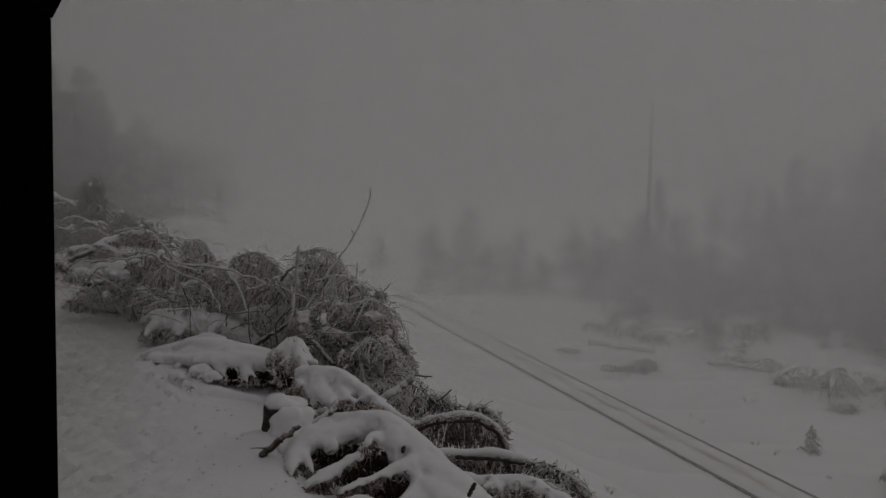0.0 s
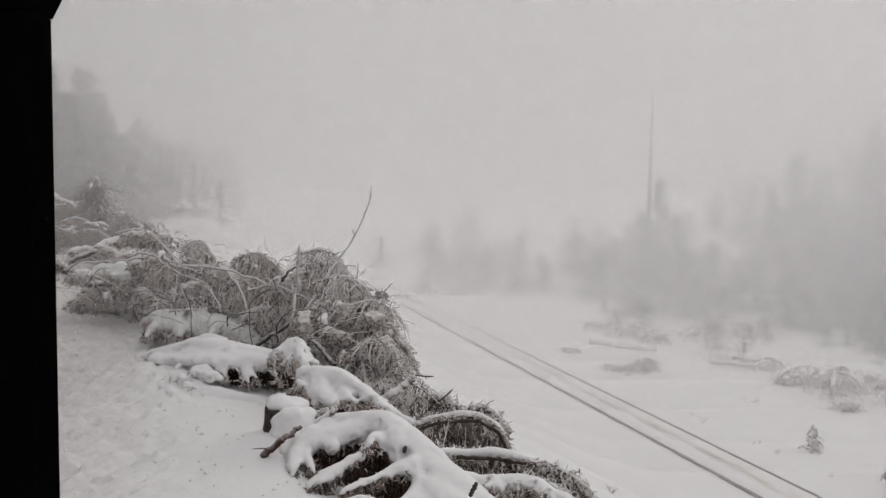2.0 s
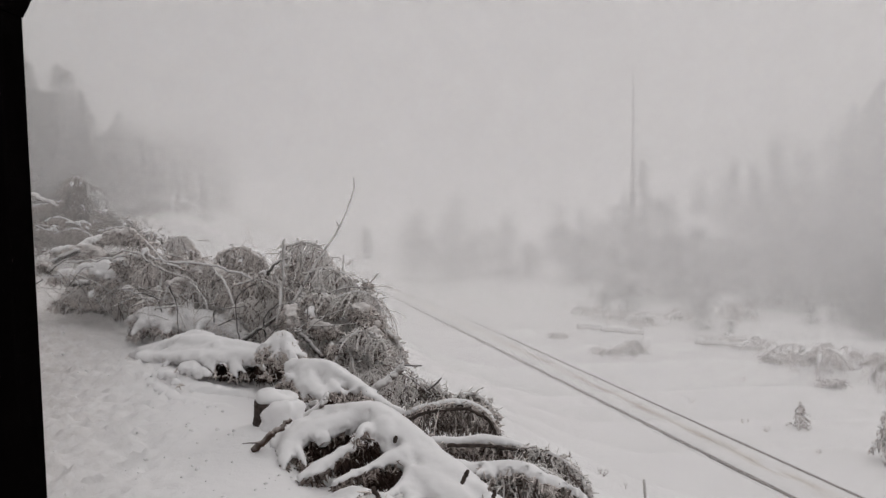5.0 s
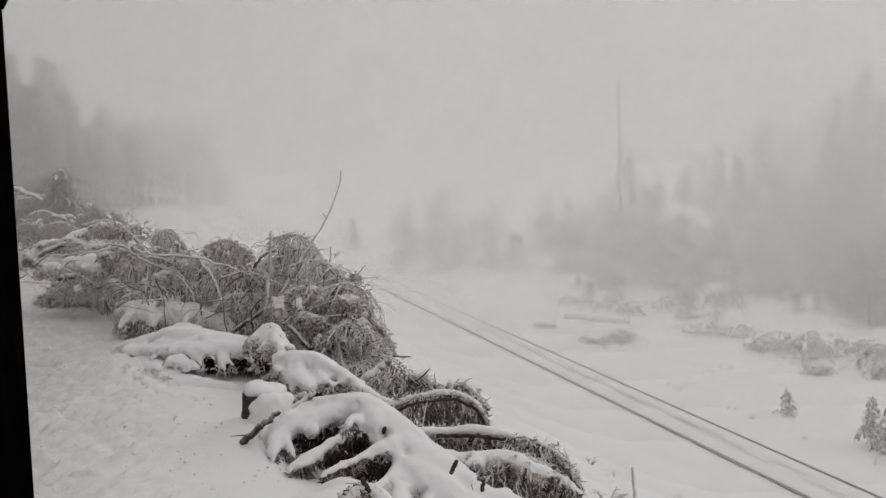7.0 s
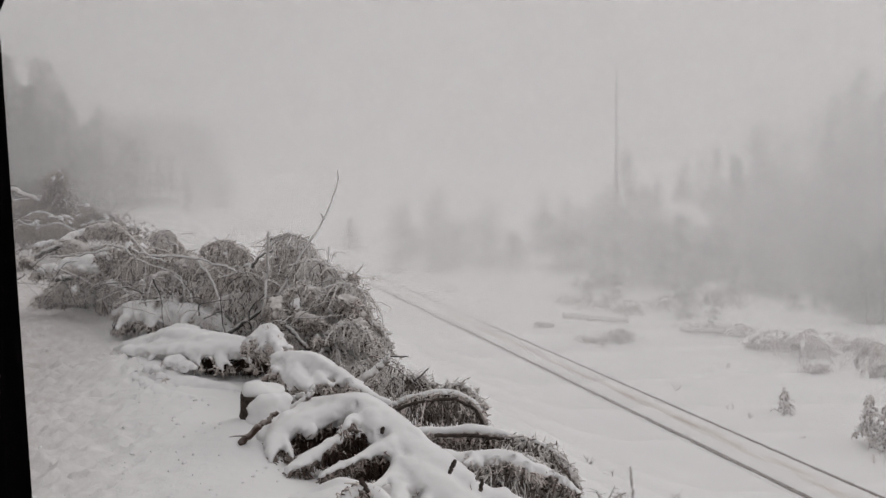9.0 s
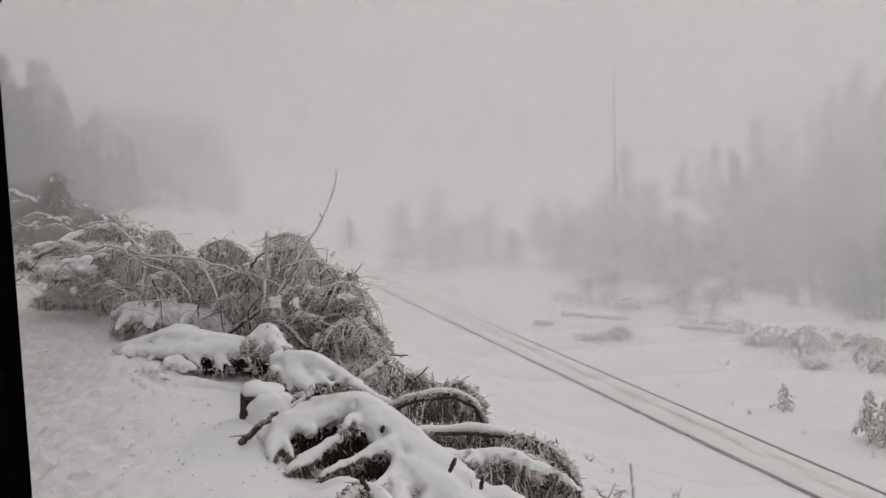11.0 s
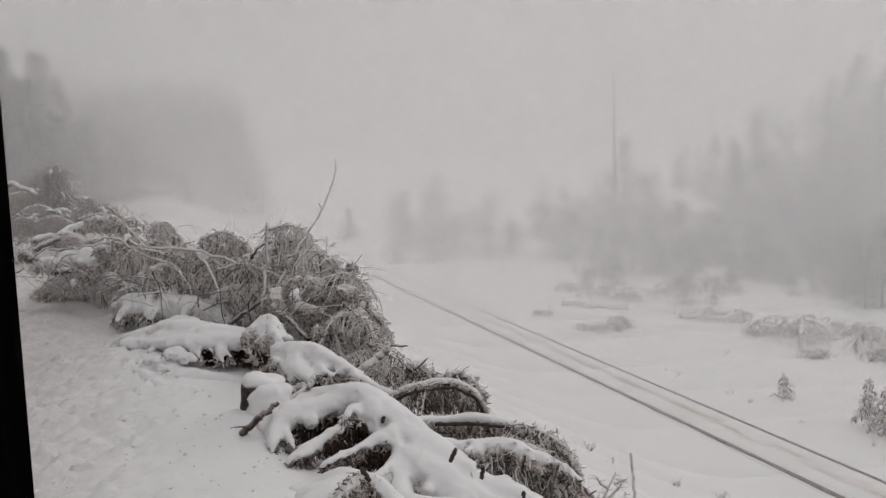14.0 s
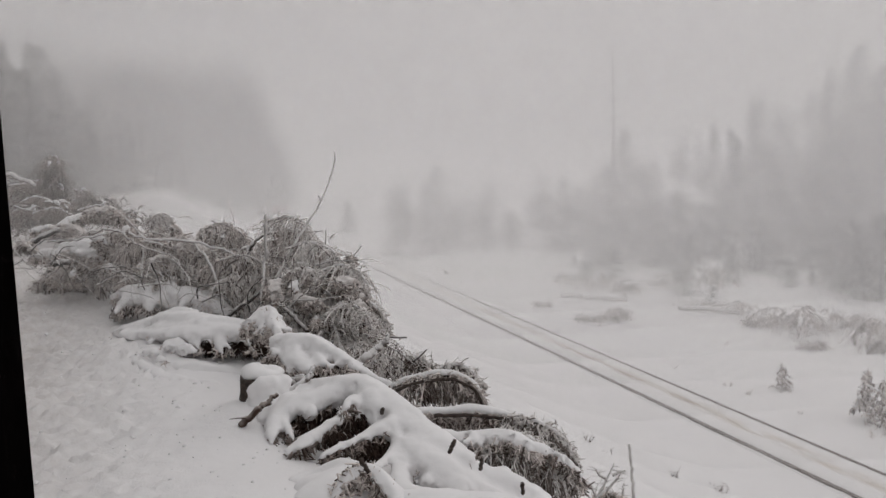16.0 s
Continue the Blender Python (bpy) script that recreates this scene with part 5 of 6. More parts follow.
# ---- slope and verge ----
def sapling(at, height, seed, label, spread):
    """A young spruce with hanging shoots under clots of snow."""
    rnd = random.Random(seed)
    ob = thing("spruce_sapling", at, label, "sapling", "small spruces on the verge")
    trunk, needles, dark, snow = Shape(), Shape(), Shape(), Shape()
    trunk.tube([(0, 0, -0.1), (0.01, 0, height * 0.5), (0, 0.01, height)], [height * 0.02, height * 0.013, height * 0.005], 6)
    for t in range(int(34 + 30 * height)):
        x = rnd.random() ** 1.2
        reach = spread * height * (1.02 - x) ** 0.8 * rnd.uniform(0.45, 1.15)
        an = rnd.uniform(0, 2 * math.pi)
        pts = strand(trunk, (0, 0, height * (0.06 + 0.9 * x)), Vector((math.cos(an), math.sin(an), rnd.uniform(-0.1, 0.4))), reach, 0.22, height * 0.006, 4, 4, rnd)
        for j in range(1, 5):
            for e in range(3):
                q = pts[j - 1].lerp(pts[j], rnd.random())
                tassel(needles if rnd.random() < 0.65 else dark, q, Vector((rnd.gauss(0, 0.7), rnd.gauss(0, 0.7), -0.3)), height * rnd.uniform(0.05, 0.12), rnd.uniform(0.007, 0.014), rnd, 2)
        if rnd.random() < 0.4:
            k = rnd.randint(2, 4)
            snow.ball(pts[k] + Vector((0, 0, 0.012)), height * rnd.uniform(0.025, 0.055), rnd.uniform(0.5, 0.8), 0.8, 1)
    part("trunk", trunk, DARK_BARK, ob)
    part("needles", needles, RIME_TWIG, ob)
    part("deadwood", dark, DARK_TWIG, ob)
    part("snow_load", snow, PATH_SNOW, ob, "clots of snow")
    return ob


def on_ground(x, y, dz=0.0):
    return (x, y, ground_z(x, y) + dz)


# snow blown against the foot of the heap
snow_mass("snow_drift", [
    ([on_ground(u[0], u[1], -0.04) for u in ((-2.674, 8.280, 3.814), (-2.256, 7.630, 3.806), (-1.875, 7.140, 3.794), (-1.546, 6.960, 3.778), (-1.290, 6.830, 3.759))], [0.07, 0.12, 0.13, 0.11, 0.08]),
    ([on_ground(u[0], u[1], -0.05) for u in ((-2.246, 7.250, 3.808), (-1.802, 6.710, 3.796), (-1.429, 6.490, 3.777))], [0.06, 0.10, 0.07]),
], "low drift of snow at the foot of the brushwood", 0.022, 0.25, 0.0, fold=0.05)


def tuft(at, height, seed, label, stems=7, material=None):
    rnd = random.Random(seed)
    ob = thing("dry_weed", at, label, "weed", "weeds on the snow")
    s = Shape()
    for i in range(stems):
        p = strand(s, (rnd.gauss(0, height * 0.2), rnd.gauss(0, height * 0.12), -0.05), Vector((rnd.gauss(0, 0.6), rnd.gauss(0, 0.6), 1)), height * rnd.uniform(0.5, 1.1), -0.05, max(0.007, height * 0.03), 4, 4, rnd)
        for e in range(3):
            strand(s, p[rnd.randint(1, 4)], Vector((rnd.gauss(0, 1), rnd.gauss(0, 1), 0.4)), height * 0.3, 0.0, max(0.006, height * 0.025), 2, 3, rnd)
    part("stems", s, material or RIME_TWIG, ob)
    return ob


stick([(1.534, 6.600, 2.674), (1.532, 6.600, 2.848), (1.522, 6.600, 3.000), (1.512, 6.600, 3.168)], 0.012, 0.010, "thin bare stake standing in the snow", RIME_BARK, "stake", seed=61, group="stakes")
SPRIG = "small rimed spruce sprig rising from the snow"
for i, line in enumerate([
    [(1.156, 6.200, 2.886), (1.238, 6.200, 3.021), (1.312, 6.200, 3.172)], [(1.245, 6.200, 2.964), (1.326, 6.200, 3.057), (1.358, 6.200, 3.096)], [(1.181, 6.200, 2.934), (1.151, 6.200, 3.009), (1.128, 6.200, 3.051)],
    [(1.258, 6.200, 3.053), (1.200, 6.200, 3.104), (1.185, 6.200, 3.137)], [(1.376, 6.300, 2.823), (1.390, 6.300, 2.918), (1.399, 6.300, 2.988)], [(1.302, 6.200, 3.083), (1.350, 6.200, 3.105), (1.390, 6.200, 3.111)],
]):
    stick(line, 0.011, 0.004, SPRIG, RIME_BARK, "spruce_sprig", seed=620 + i, twigs=9, group="sprigs")
fringe([(1.157, 6.200, 2.895), (1.257, 6.200, 2.963), (1.374, 6.200, 2.884)], SPRIG, 0.08, 63, 0.008, 0.012, 0.3, "sprigs")
fringe([(-4.414, 10.300, 4.449), (-4.257, 10.200, 4.509), (-4.102, 10.100, 4.434)], "low drooping bough on the snow beside the heap", 0.13, 64, 0.012, 0.018, 0.5)

for i, (u, h, n) in enumerate([
    ((3.583, 12.960, 0.548), 0.20, 6), ((4.287, 12.960, 0.274), 0.22, 7), ((2.563, 12.550, 1.058), 0.12, 4), ((2.378, 13.090, 1.072), 0.18, 6), ((4.310, 16.510, -0.036), 0.05, 3), ((2.143, 17.840, 0.565), 0.06, 3), ((2.243, 21.330, 0.151), 0.06, 3), ((4.269, 13.290, 0.246), 0.10, 3),
]):
    tuft(on_ground(u[0], u[1]), h, 400 + i, "dry dark weed poking through the snow", n, DARK_TWIG)
for i, (u, h, n) in enumerate([
    ((6.644, 19.490, -0.057), 0.30, 6), ((6.820, 18.780, -0.059), 0.32, 7), ((5.988, 21.320, -0.059), 0.42, 4), ((7.743, 23.130, -0.032), 0.50, 4), ((7.316, 17.260, -0.059), 0.2, 4), ((1.335, 38.970, -0.053), 0.8, 9),
    ((2.451, 36.170, -0.050), 0.5, 6), ((5.866, 21.860, -0.059), 0.30, 4), ((5.211, 26.480, -0.051), 0.5, 8), ((7.922, 15.700, -0.057), 0.35, 7), ((7.707, 14.980, -0.060), 0.2, 5),
]):
    tuft(on_ground(u[0], u[1]), h * 0.62, 420 + i, "rimed weed standing in the snow beside the track", n)
for i, (u, h, r) in enumerate([((7.626, 19.000, -0.047), 0.60, 0.66), ((8.320, 16.690, -0.046), 1.0, 0.50), ((8.446, 16.390, -0.047), 0.85, 0.55), ((8.428, 15.990, -0.049), 0.7, 0.6)]):
    sapling(on_ground(u[0], u[1]), h, 440 + i, "small snow-laden spruce sapling beside the track", r)


def far_brush(at, radius, height, seed, label):
    return mop((at[0], at[1], ground_z(at[0], at[1]) + height * 0.62), radius * 1.0, height * 0.75, seed, label, 0.55, "brush beyond the track", 1.7, 0.7, 0.9)


for i, (u, r, h) in enumerate([
    ((9.858, 22.600, -0.011), 0.45, 0.35), ((9.997, 24.530, -0.003), 1.3, 1.1), ((9.559, 25.430, -0.004), 0.6, 0.5), ((10.771, 24.700, 0.007), 1.0, 0.9), ((11.809, 24.410, 0.019), 0.7, 0.6),
    ((11.560, 22.690, 0.009), 1.0, 1.15), ((11.190, 21.820, 0.003), 0.7, 0.5), ((8.783, 28.350, -0.003), 1.0, 0.4), ((9.439, 27.660, 0.003), 0.9, 0.45), ((5.131, 27.360, -0.048), 0.5, 0.35), ((5.857, 27.160, -0.042), 0.5, 0.7),
    ((10.620, 32.300, 0.031), 1.3, 1.1), ((6.659, 33.690, -0.011), 1.2, 0.8), ((7.352, 32.150, -0.008), 1.0, 0.8), ((4.093, 30.310, -0.051), 0.35, 0.22), ((8.959, 32.880, 0.014), 1.0, 0.7), ((5.898, 35.370, -0.013), 1.0, 0.7),
]):
    far_brush(u, r, h, 500 + i, "rimed brushwood lying in snow beyond the track")
a = (4.864, 31.336, 0.150)
stick([a, (5.199, 31.246, 0.150), (5.652, 31.069, 0.120)], 0.07, 0.06, "fallen log with snow on top beyond the track", RIME_BARK, "fallen_log", snow=0.085, seed=70, group="logs")
stick([(5.652, 31.069, 0.120), (6.405, 30.519, 0.100), (6.894, 30.161, 0.100)], 0.07, 0.04, "fallen log with snow on top beyond the track", RIME_BARK, "fallen_log", snow=0.06, seed=71, group="logs")
stick([(7.946, 27.905, 0.200), (8.753, 27.690, 0.150), (9.584, 27.086, 0.100)], 0.055, 0.04, "fallen log with snow on top beyond the track", RIME_BARK, "fallen_log", snow=0.05, seed=72, group="logs")


# ---- trees in the fog ----
def soft_crown(height, spread, seed, count, length, r, low=0.04, lean=0.8, lumps=0.55):
    """Rimed twigs crowding round a trunk, thinning out towards the tips of the limbs."""
    rnd = random.Random(seed)
    crown = Shape()
    limbs = [(rnd.uniform(0, 2 * math.pi), rnd.random() ** 1.3) for k in range(34)]
    for an, x in limbs:
        reach = spread * 1.2 * (1.04 - x) ** lean
        strand(crown, (0, 0, height * (low + (0.96 - low) * x)), Vector((math.cos(an), math.sin(an), 0.15)), reach, 0.3, r * 0.8, 4, 3, rnd)
    for k in range(count):
        if rnd.random() < lumps:
            an, x = rnd.choice(limbs)
            an, x = an + rnd.gauss(0, 0.22), min(1, max(0, x + rnd.gauss(0, 0.02)))
        else:
            an, x = rnd.uniform(0, 2 * math.pi), rnd.random() ** 1.3
        q = min(1.35, abs(rnd.gauss(0, 0.55)))
        reach = spread * (1.04 - x) ** lean * q
        z = height * (low + (0.96 - low) * x) - 0.22 * reach * q + rnd.gauss(0, 0.05) * spread
        p = Vector((math.cos(an) * reach, math.sin(an) * reach, max(z, 0.02)))
        out = Vector((math.cos(an) + rnd.gauss(0, 0.7), math.sin(an) + rnd.gauss(0, 0.7), rnd.gauss(-0.25, 0.5)))
        strand(crown, p, out, length * rnd.uniform(0.5, 1.3), 0.35, r * rnd.uniform(0.6, 1.2), 1, 3, rnd)
    return crown


def spruce(at, height, spread, seed, label, group="spruces in the fog", count=1500, length=0.4, r=0.03, low=0.04, name="spruce_tree", category="tree", lean=0.8):
    ob = thing(name, at, label, category, group)
    trunk = Shape().tube([(0, 0, -0.3), (0.04, 0, height * 0.5), (0, 0.03, height)], [height * 0.010 + 0.03, height * 0.005 + 0.01, 0.012], 7)
    part("trunk", trunk, DARK_BARK, ob)
    part("crown", soft_crown(height, spread, seed, count, length, r, low, lean), SPRUCE, ob)
    return ob


def bare_trunk(at, height, r, seed, group="bare trunks in the fog"):
    rnd = random.Random(seed)
    ob = thing("dead_tree", at, "tall bare dead trunk standing in fog", "tree", group)
    s, tw = Shape(), Shape()
    line = [Vector((rnd.gauss(0, 0.008) * i, rnd.gauss(0, 0.008) * i, height * i / 7 - 0.3 * (i == 0))) for i in range(8)]
    s.tube(line, [r * (1 - 0.75 * i / 7) for i in range(8)], 8)
    for i in range(26):
        z = rnd.uniform(0.3, 1) * height
        strand(tw, (0, 0, z), Vector((rnd.gauss(0, 1), rnd.gauss(0, 1), 0.1)), rnd.uniform(0.03, 0.08) * (height + 2), 0.2, 0.014, 3, 4, rnd)
    part("trunk", s, RIME_BARK, ob)
    part("twigs", tw, RIME_TWIG, ob)
    return ob


FOGTREE = "rimed spruce standing dim in the fog"
protos = {
    0: spruce((0, 0, 0), 6.5, 2.0, 600, FOGTREE, count=3200, length=0.34, r=0.012),
    4: spruce((0, 0, 0), 11.0, 3.2, 605, FOGTREE, count=3600, length=0.5, r=0.017),
    7: spruce((0, 0, 0), 20.0, 5.8, 607, "tall dark spruce, dim in the fog or added out of view", count=5200, length=0.8, r=0.026),
    # kind 8 stays out of view and only keeps skylight off the left
    8: spruce((0, 0, 0), 17.0, 3.1, 609, "tall dark spruce, dim in the fog or added out of view", count=1700, length=0.85, r=0.05),
    6: spruce((0, 0, 0), 1.7, 1.25, 610, "rimed shrub standing dim in the fog", "shrubs in the fog", 1100, 0.22, 0.009, 0.03, "shrub", "shrub", 0.45),
    5: spruce((0, 0, 0), 3.8, 1.7, 606, FOGTREE, count=2400, length=0.28, r=0.011, lean=0.65),
}
first = set()


def plant(kind, at, turn, size=1.0):
    at = on_ground(at[0], at[1], -0.08)
    m = pose(*at, 0, 0, turn)
    if kind not in first:
        first.add(kind)
        ob = protos[kind]
        ob.matrix_basis = m
    else:
        ob = copy_thing(protos[kind], m)
    ob.scale = (size, size, size)
    return ob


rnd = random.Random(77)
for kind, at, size in [
    (0, (11.397, 50.000, -1.446), 1.0), (5, (10.317, 49.000, -1.273), 1.1), (5, (11.896, 48.000, -1.212), 1.1), (0, (17.385, 50.000, -2.010), 0.85), (5, (1.627, 64.000, -0.844), 1.1), (0, (23.311, 52.000, -2.527), 0.9), (4, (24.704, 48.000, -2.052), 0.6), (4, (26.254, 54.000, -2.918), 0.6),
]:
    plant(kind, at, rnd.uniform(0, 360), size * rnd.uniform(0.9, 1.05))


def spot(u, d):
    return ((u - 784) / 1644 * d, d, 0)


# a low belt of rimed shrubs and young spruces beyond the track, thickening away from the clearing
for k in range(80):
    u = 725 + 860 * rnd.random() ** 0.8
    plant(6, spot(u, rnd.uniform(46, 58) if u < 1000 else rnd.uniform(43, 58)), rnd.uniform(0, 360), rnd.uniform(0.8, 1.5) + max(0, u - 1250) / 700)
for k in range(32):
    u = 640 + 960 * rnd.random()
    plant(5, spot(u, rnd.uniform(58, 74)), rnd.uniform(0, 360), rnd.uniform(0.45, 0.85) + max(0, u - 1100) / 900)
for k in range(10):
    plant(5, spot(rnd.uniform(1440, 1700), rnd.uniform(37, 46)), rnd.uniform(0, 360), rnd.uniform(0.5, 0.9))
for k in range(11):
    u = 1470 + 270 * rnd.random()
    plant(5, spot(u, rnd.uniform(30, 36)), rnd.uniform(0, 360), rnd.uniform(0.35, 0.6) + max(0, u - 1520) / 420)
for k in range(22):
    u = rnd.uniform(1060, 1640)
    plant(6, spot(u, rnd.uniform(30, 37) if u > 1240 else rnd.uniform(36, 42)), rnd.uniform(0, 360), rnd.uniform(0.3, 0.65))
for k in range(30):
    u = 1130 + 500 * rnd.random()
    plant(6, spot(u, rnd.uniform(34, 44)), rnd.uniform(0, 360), rnd.uniform(0.7, 1.25))
for k in range(8):
    plant(5, spot(rnd.uniform(1555, 1720), rnd.uniform(28, 33)), rnd.uniform(0, 360), rnd.uniform(0.5, 0.85))
# the high wood standing behind on either hand, lower and farther off towards the clearing
for k in range(40):
    q = rnd.random()
    u = 1240 + 640 * q
    plant(7, spot(u, rnd.uniform(68, 92) - 12 * q), rnd.uniform(0, 360), rnd.uniform(0.75, 1.2) * (0.18 + 0.55 * q))
for k in range(24):
    q = rnd.random()
    plant(4, spot(1450 + 400 * q, rnd.uniform(40, 52) - 6 * q), rnd.uniform(0, 360), rnd.uniform(0.8, 1.2) * (0.25 + 0.65 * q))
for k in range(45):
    q = rnd.random()
    d = rnd.uniform(50, 84)
    plant(7, spot(390 - 900 * q ** 0.8, d), rnd.uniform(0, 360), rnd.uniform(0.5, 1.25) * (0.22 + 0.9 * q) * d / 60)
for k in range(42):
    q = rnd.random()
    plant(4, spot(430 - 820 * q ** 0.85, 52 + rnd.uniform(-5, 5) - 20 * q), rnd.uniform(0, 360), rnd.uniform(0.8, 1.2) * (0.22 + 0.95 * q))
for k in range(60):
    q = rnd.random()
    plant(4, spot(300 - 640 * q ** 0.9, rnd.uniform(38, 47) - 15 * q), rnd.uniform(0, 360), rnd.uniform(0.9, 1.15) * (0.2 + 0.95 * q))
for k in range(26):
    q = rnd.random()
    plant(6, spot(130 - 330 * q, rnd.uniform(23, 29)), rnd.uniform(0, 360), rnd.uniform(0.5, 1.0) + 0.5 * q)
# unseen trees added above the path to block skylight from the left
for k in range(24):
    y = rnd.uniform(-14, 9)
    plant(8, (-0.62 * max(y, 0) - rnd.uniform(5.6, 11), y, 0), rnd.uniform(0, 360), rnd.uniform(0.6, 1.0))
for i, (at, h, r) in enumerate([((13.439, 62.000, -3.059), 12.5, 0.24), ((4.828, 47.000, -0.147), 2.0, 0.11), ((15.665, 40.000, -0.602), 2.0, 0.07), ((17.090, 46.000, -1.463), 3.4, 0.07)]):
    bare_trunk(on_ground(at[0], at[1]), h, r, 650 + i)


# ---- the train, on its own axes: y ahead towards the camera is negative ----
def wheel_set(ob, y, r):
    for x in (-0.52, 0.52):
        w = Shape()
        w.tube([(x - 0.05, y, r), (x + 0.05, y, r)], r, 20)
        wh = part("wheel", w, ENGINE_RED, ob)
        part("tyre", Shape().tube([(x - 0.055, y, r), (x + 0.055, y, r)], r * 1.03, 20), ENGINE_BLACK, wh)


def build_engine():
    e = thing("steam_locomotive", (0, 0, 0), "black steam locomotive coming out of the fog", "train", "train")
    part("boiler", Shape().tube([(0, -0.2, 2.05), (0, 5.2, 2.05)], 0.68, 24), ENGINE_BLACK, e)
    part("smokebox", Shape().tube([(0, -1.3, 2.05), (0, -1.25, 2.05), (0, -0.2, 2.05)], [0.55, 0.72, 0.72], 24), ENGINE_BLACK, e)
    part("chimney", Shape().tube([(0, -0.7, 2.6), (0, -0.7, 3.0), (0, -0.7, 3.4), (0, -0.7, 3.46)], [0.24, 0.19, 0.21, 0.25], 16), ENGINE_BLACK, e)
    part("steam_dome", Shape().tube([(0, 1.6, 2.6), (0, 1.6, 3.05), (0, 1.6, 3.25)], [0.38, 0.36, 0.14], 16), ENGINE_BLACK, e)
    part("sand_dome", Shape().tube([(0, 3.1, 2.6), (0, 3.1, 3.0), (0, 3.1, 3.2)], [0.34, 0.32, 0.14], 16), ENGINE_BLACK, e)
    for x in (-1, 1):
        part("water_tank", Shape().box((x * 0.72 - 0.45, 0.6, 1.15), (x * 0.72 + 0.45, 4.8, 2.35), 0.04), ENGINE_BLACK, e)
        part("cylinder", Shape().tube([(x * 0.98, -1.1, 0.55), (x * 0.98, -0.1, 0.55)], 0.3, 16), ENGINE_BLACK, e)
        part("buffer", Shape().tube([(x * 0.6, -1.9, 0.8), (x * 0.6, -1.55, 0.8)], [0.18, 0.1], 14), ENGINE_BLACK, e)
        part("headlamp", Shape().tube([(x * 0.7, -1.72, 1.25), (x * 0.7, -1.5, 1.25)], 0.13, 14), CREAM, e)
    part("buffer_beam", Shape().box((-1.15, -1.6, 0.5), (1.15, -1.45, 1.05), 0.02), ENGINE_RED, e)
    part("running_board", Shape().box((-1.2, -1.45, 1.05), (1.2, 7.2, 1.12), 0.01), ENGINE_BLACK, e)
    part("main_frame", Shape().box((-0.38, -1.4, 0.4), (0.38, 7.2, 1.05), 0.02), ENGINE_BLACK, e)
    cab = part("cab", Shape().box((-1.22, 5.0, 1.12), (1.22, 6.9, 3.1), 0.05), ENGINE_BLACK, e)
    part("cab_roof", Shape().tube([(0, 4.8, 2.3), (0, 7.1, 2.3)], 1.38, 24), ENGINE_BLACK, cab)
    part("bunker", Shape().box((-1.1, 6.9, 1.12), (1.1, 8.0, 2.5), 0.05), ENGINE_BLACK, e)
    for y in (-0.9, 0.6, 1.8, 3.0, 4.2, 5.4, 7.0):
        wheel_set(e, y, 0.36 if y in (-0.9, 7.0) else 0.5)
    return e


def build_coach():
    c = thing("railway_coach", (0, 0, 0), "red and cream railway coach behind the engine", "coach", "train")
    body = part("body", Shape().box((-1.2, 0, 0.95), (1.2, 12.0, 1.9), 0.04), COACH_RED, c)
    part("window_band", Shape().box((-1.19, 0.01, 1.9), (1.19, 11.99, 2.75), 0.02), CREAM, c)
    part("roof", Shape().tube([(0, -0.2, 2.25), (0, 12.2, 2.25)], 1.28, 24), ROOF_GREY, c)
    part("underframe", Shape().box((-0.9, 0.4, 0.6), (0.9, 11.6, 0.95), 0.02), ENGINE_BLACK, c)
    for i in range(8):
        for x in (-1.2, 1.2):
            part("window", Shape().box((x - 0.01, 0.6 + i * 1.4, 2.0), (x + 0.01, 1.6 + i * 1.4, 2.65), 0.0), ENGINE_BLACK, body)
    for y in (1.2, 2.6, 9.4, 10.8):
        wheel_set(c, y, 0.37)
    return c


SMOKE = mist_material("coal_smoke", 0.10, (0.12, 0.115, 0.11), 0.35, 0.6, 1.3)


def build_smoke():
    s = thing("smoke_plume", (0, 0, 0), "grey plume of smoke and steam above the train", "smoke", "train", "stuff")
    r = random.Random(9)
    for i in range(110):
        x = r.random() ** 1.3
        p = Shape().ball((1.0 - (2.6 + 2.0 * x) * r.random() - 2.4 * x, -0.3 + 5 * r.random(), 2.0 + 9.0 * x), (1.75 - 0.4 * x) * r.uniform(0.6, 1.2), 1.0, 0.9, 2)
        part("puff", p, SMOKE, s)
    for i in range(120):
        x = r.random() ** 0.8
        p = Shape().ball((-2.0 - 14 * x ** 1.2 + r.gauss(0, 0.7), 3.0 + 16 * x + r.gauss(0, 1.0), 2.0 + 10.5 * r.random() ** 1.3), 1.6 + 1.8 * x + r.random(), 1.0, 0.7, 2)
        part("puff", p, SMOKE, s)
    return s


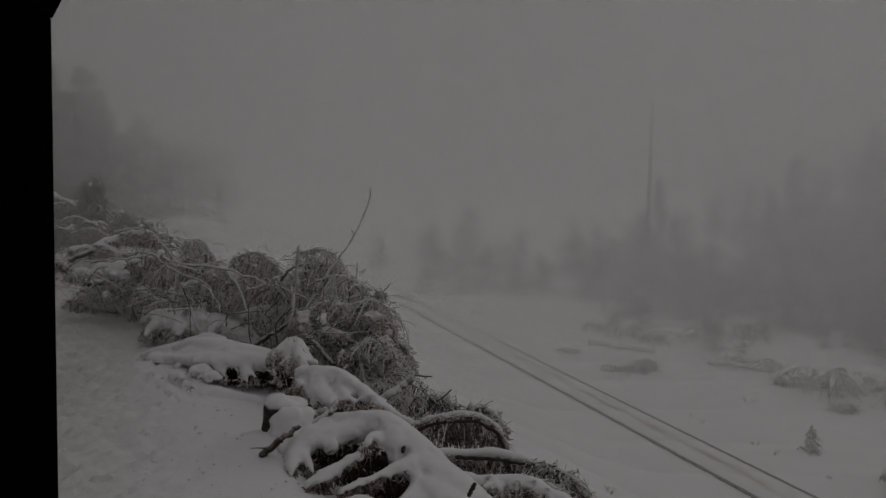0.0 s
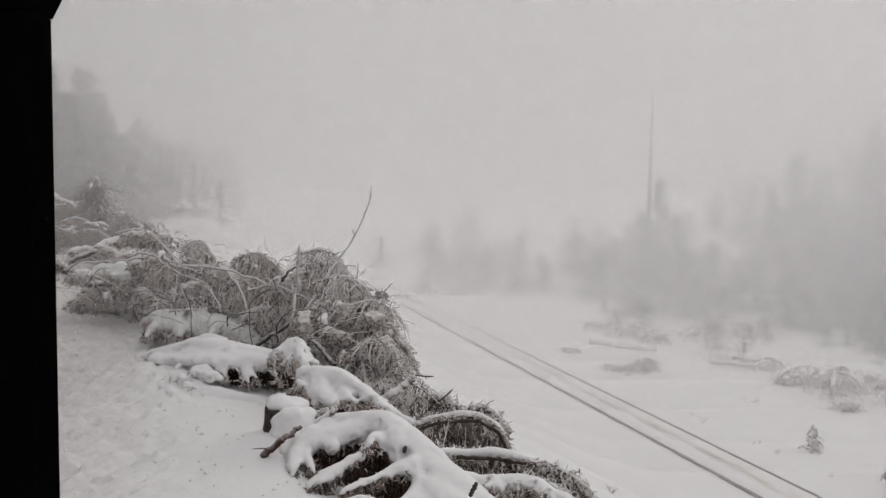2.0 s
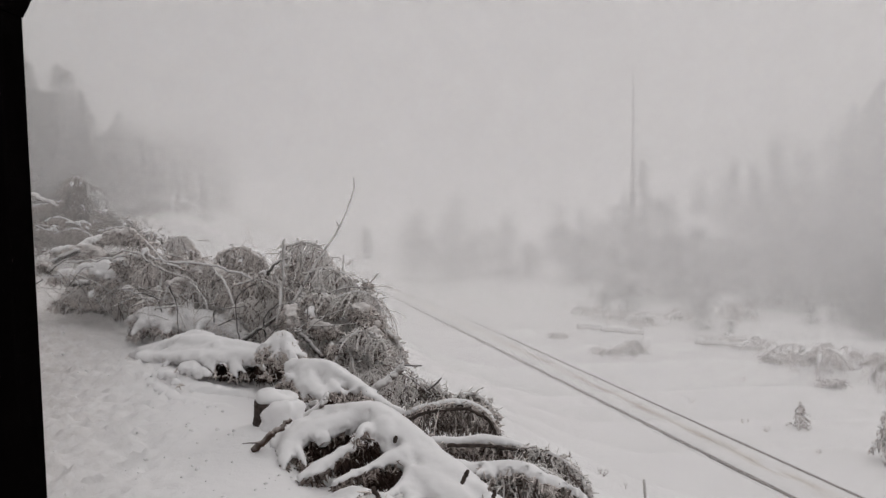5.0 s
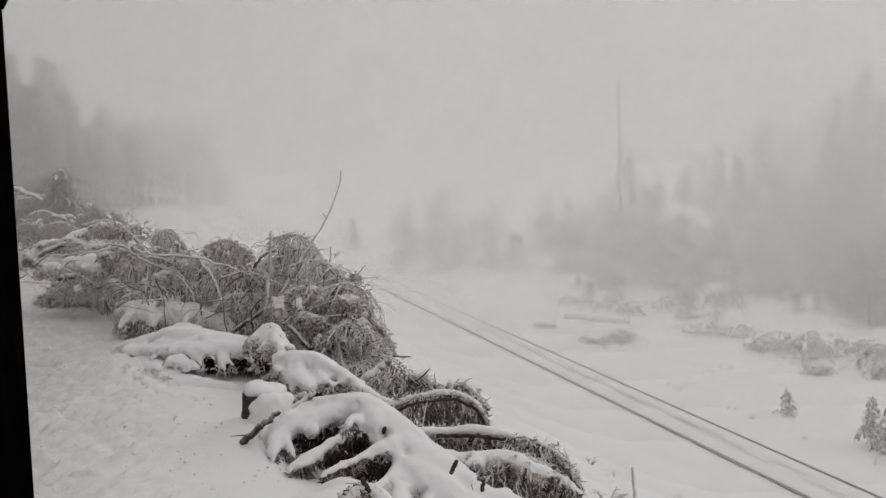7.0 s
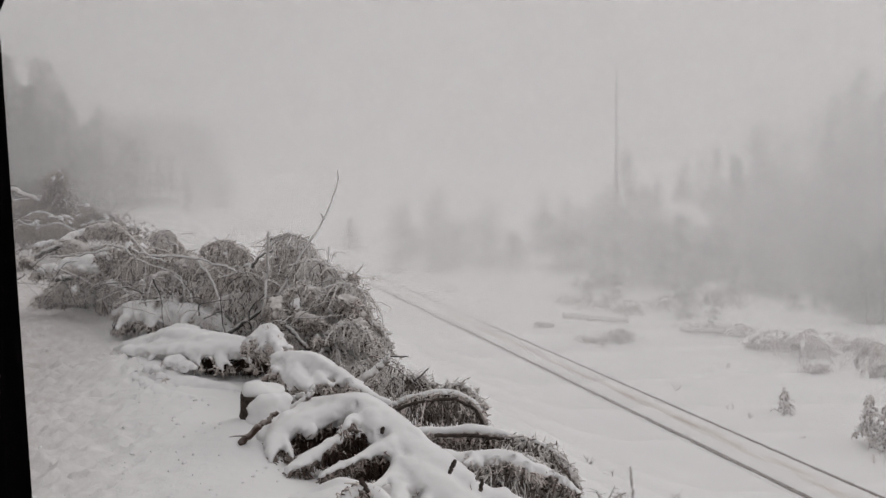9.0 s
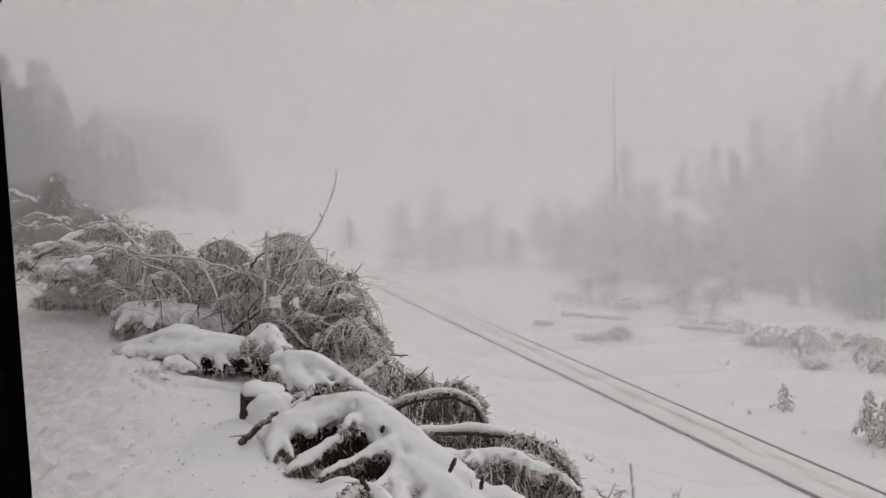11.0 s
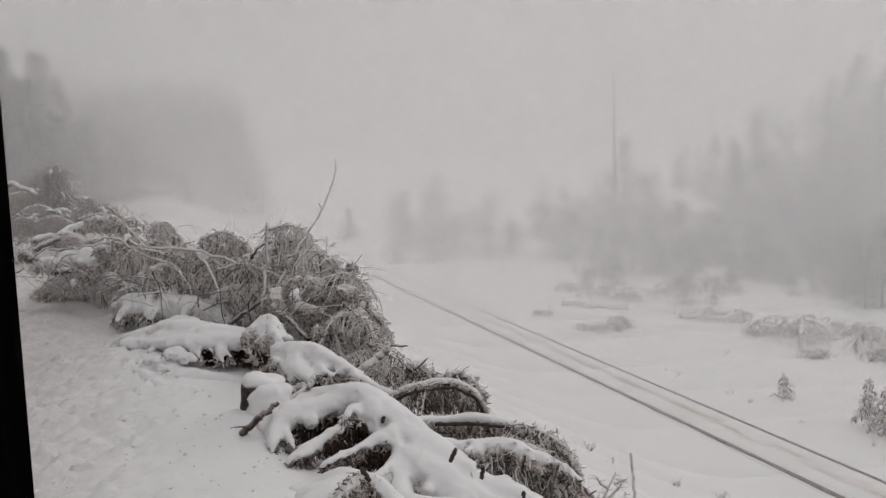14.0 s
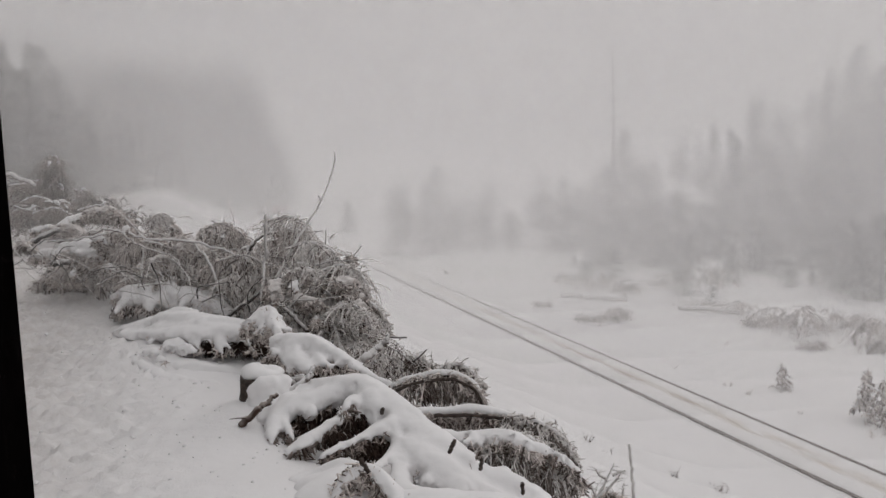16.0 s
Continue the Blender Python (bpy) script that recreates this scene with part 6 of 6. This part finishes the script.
engine, coach, coach_two, plume = build_engine(), build_coach(), None, build_smoke()
coach_two = copy_thing(coach, pose(0, 0, 0))

# ---- fog: banks of droplets standing one behind another across the cutting ----
THICK = 0.041
stops_at = [6.0, 7.4, 9.0, 10.8, 12.8, 15.0, 17.4, 20.0, 22.8, 25.8, 29.0, 32.5, 36.3, 40.5, 45.0, 50.0, 55.5, 61.5, 68.0, 76.0, 86.0, 100.0, 120.0]
banks = []
for i in range(1, len(stops_at)):
    y = stops_at[i]
    share = 1 - math.exp(-THICK * (1.0 if y < 21 else 1.4 if y < 46 else 0.3) * (stops_at[i] - stops_at[i - 1]))
    m = mist_material("fog_droplets", share, (0.97, 0.965, 0.965), 1.1 / y, 0.8 if y < 21 else 0.45, 1.2 if y < 21 else 1.55)
    s = Shape()
    n = 40
    w = y * 1.6 + 40
    for k in range(n + 1):
        x = -w + 2 * w * k / n
        bend = 0.35 * math.sin(x * 0.21 + i * 2.1) - x * x / (w * 9)
        s.v += [Vector((x, bend, -8)), Vector((x, bend, 26 + y * 0.5))]
    s.f = [(2 * k, 2 * k + 2, 2 * k + 3, 2 * k + 1) for k in range(n)]
    bank = new("fog_bank", s.mesh("fog_bank", m))
    bank.location = (0, y, 0)
    banks.append(tagged(bank, "thin drifting bank of grey fog", "fog", "fog banks", "stuff"))


# ---- what moves ----
def along(y):
    """A place on the track, y metres ahead of the camera."""
    return pose(RAIL_X + GAUGE / 2 * COS - LEAN * y, y + GAUGE / 2 * LEAN * COS, 0.0, 0, 0, TURN)


def motions():
    for i, bank in enumerate(banks):
        y = bank.location.y
        dx = (0.10 + 0.03 * (i % 3)) * 16 * (1 + y * 0.02)
        walk(bank, [(0.0, pose(-dx, y, 0)), (8.0, pose(0, y, 0)), (16.0, pose(dx, y, 0))])
    trip = [(0.0, 194.0), (4.0, 167.0), (8.0, 140.0), (12.0, 111.0), (14.0, 93.5), (16.0, 77.0)]
    for ob, back in ((engine, 1.9), (coach, 10.6), (coach_two, 23.2), (plume, 1.9)):
        walk(ob, [(t, along(y + back * COS)) for t, y in trip])


motions()
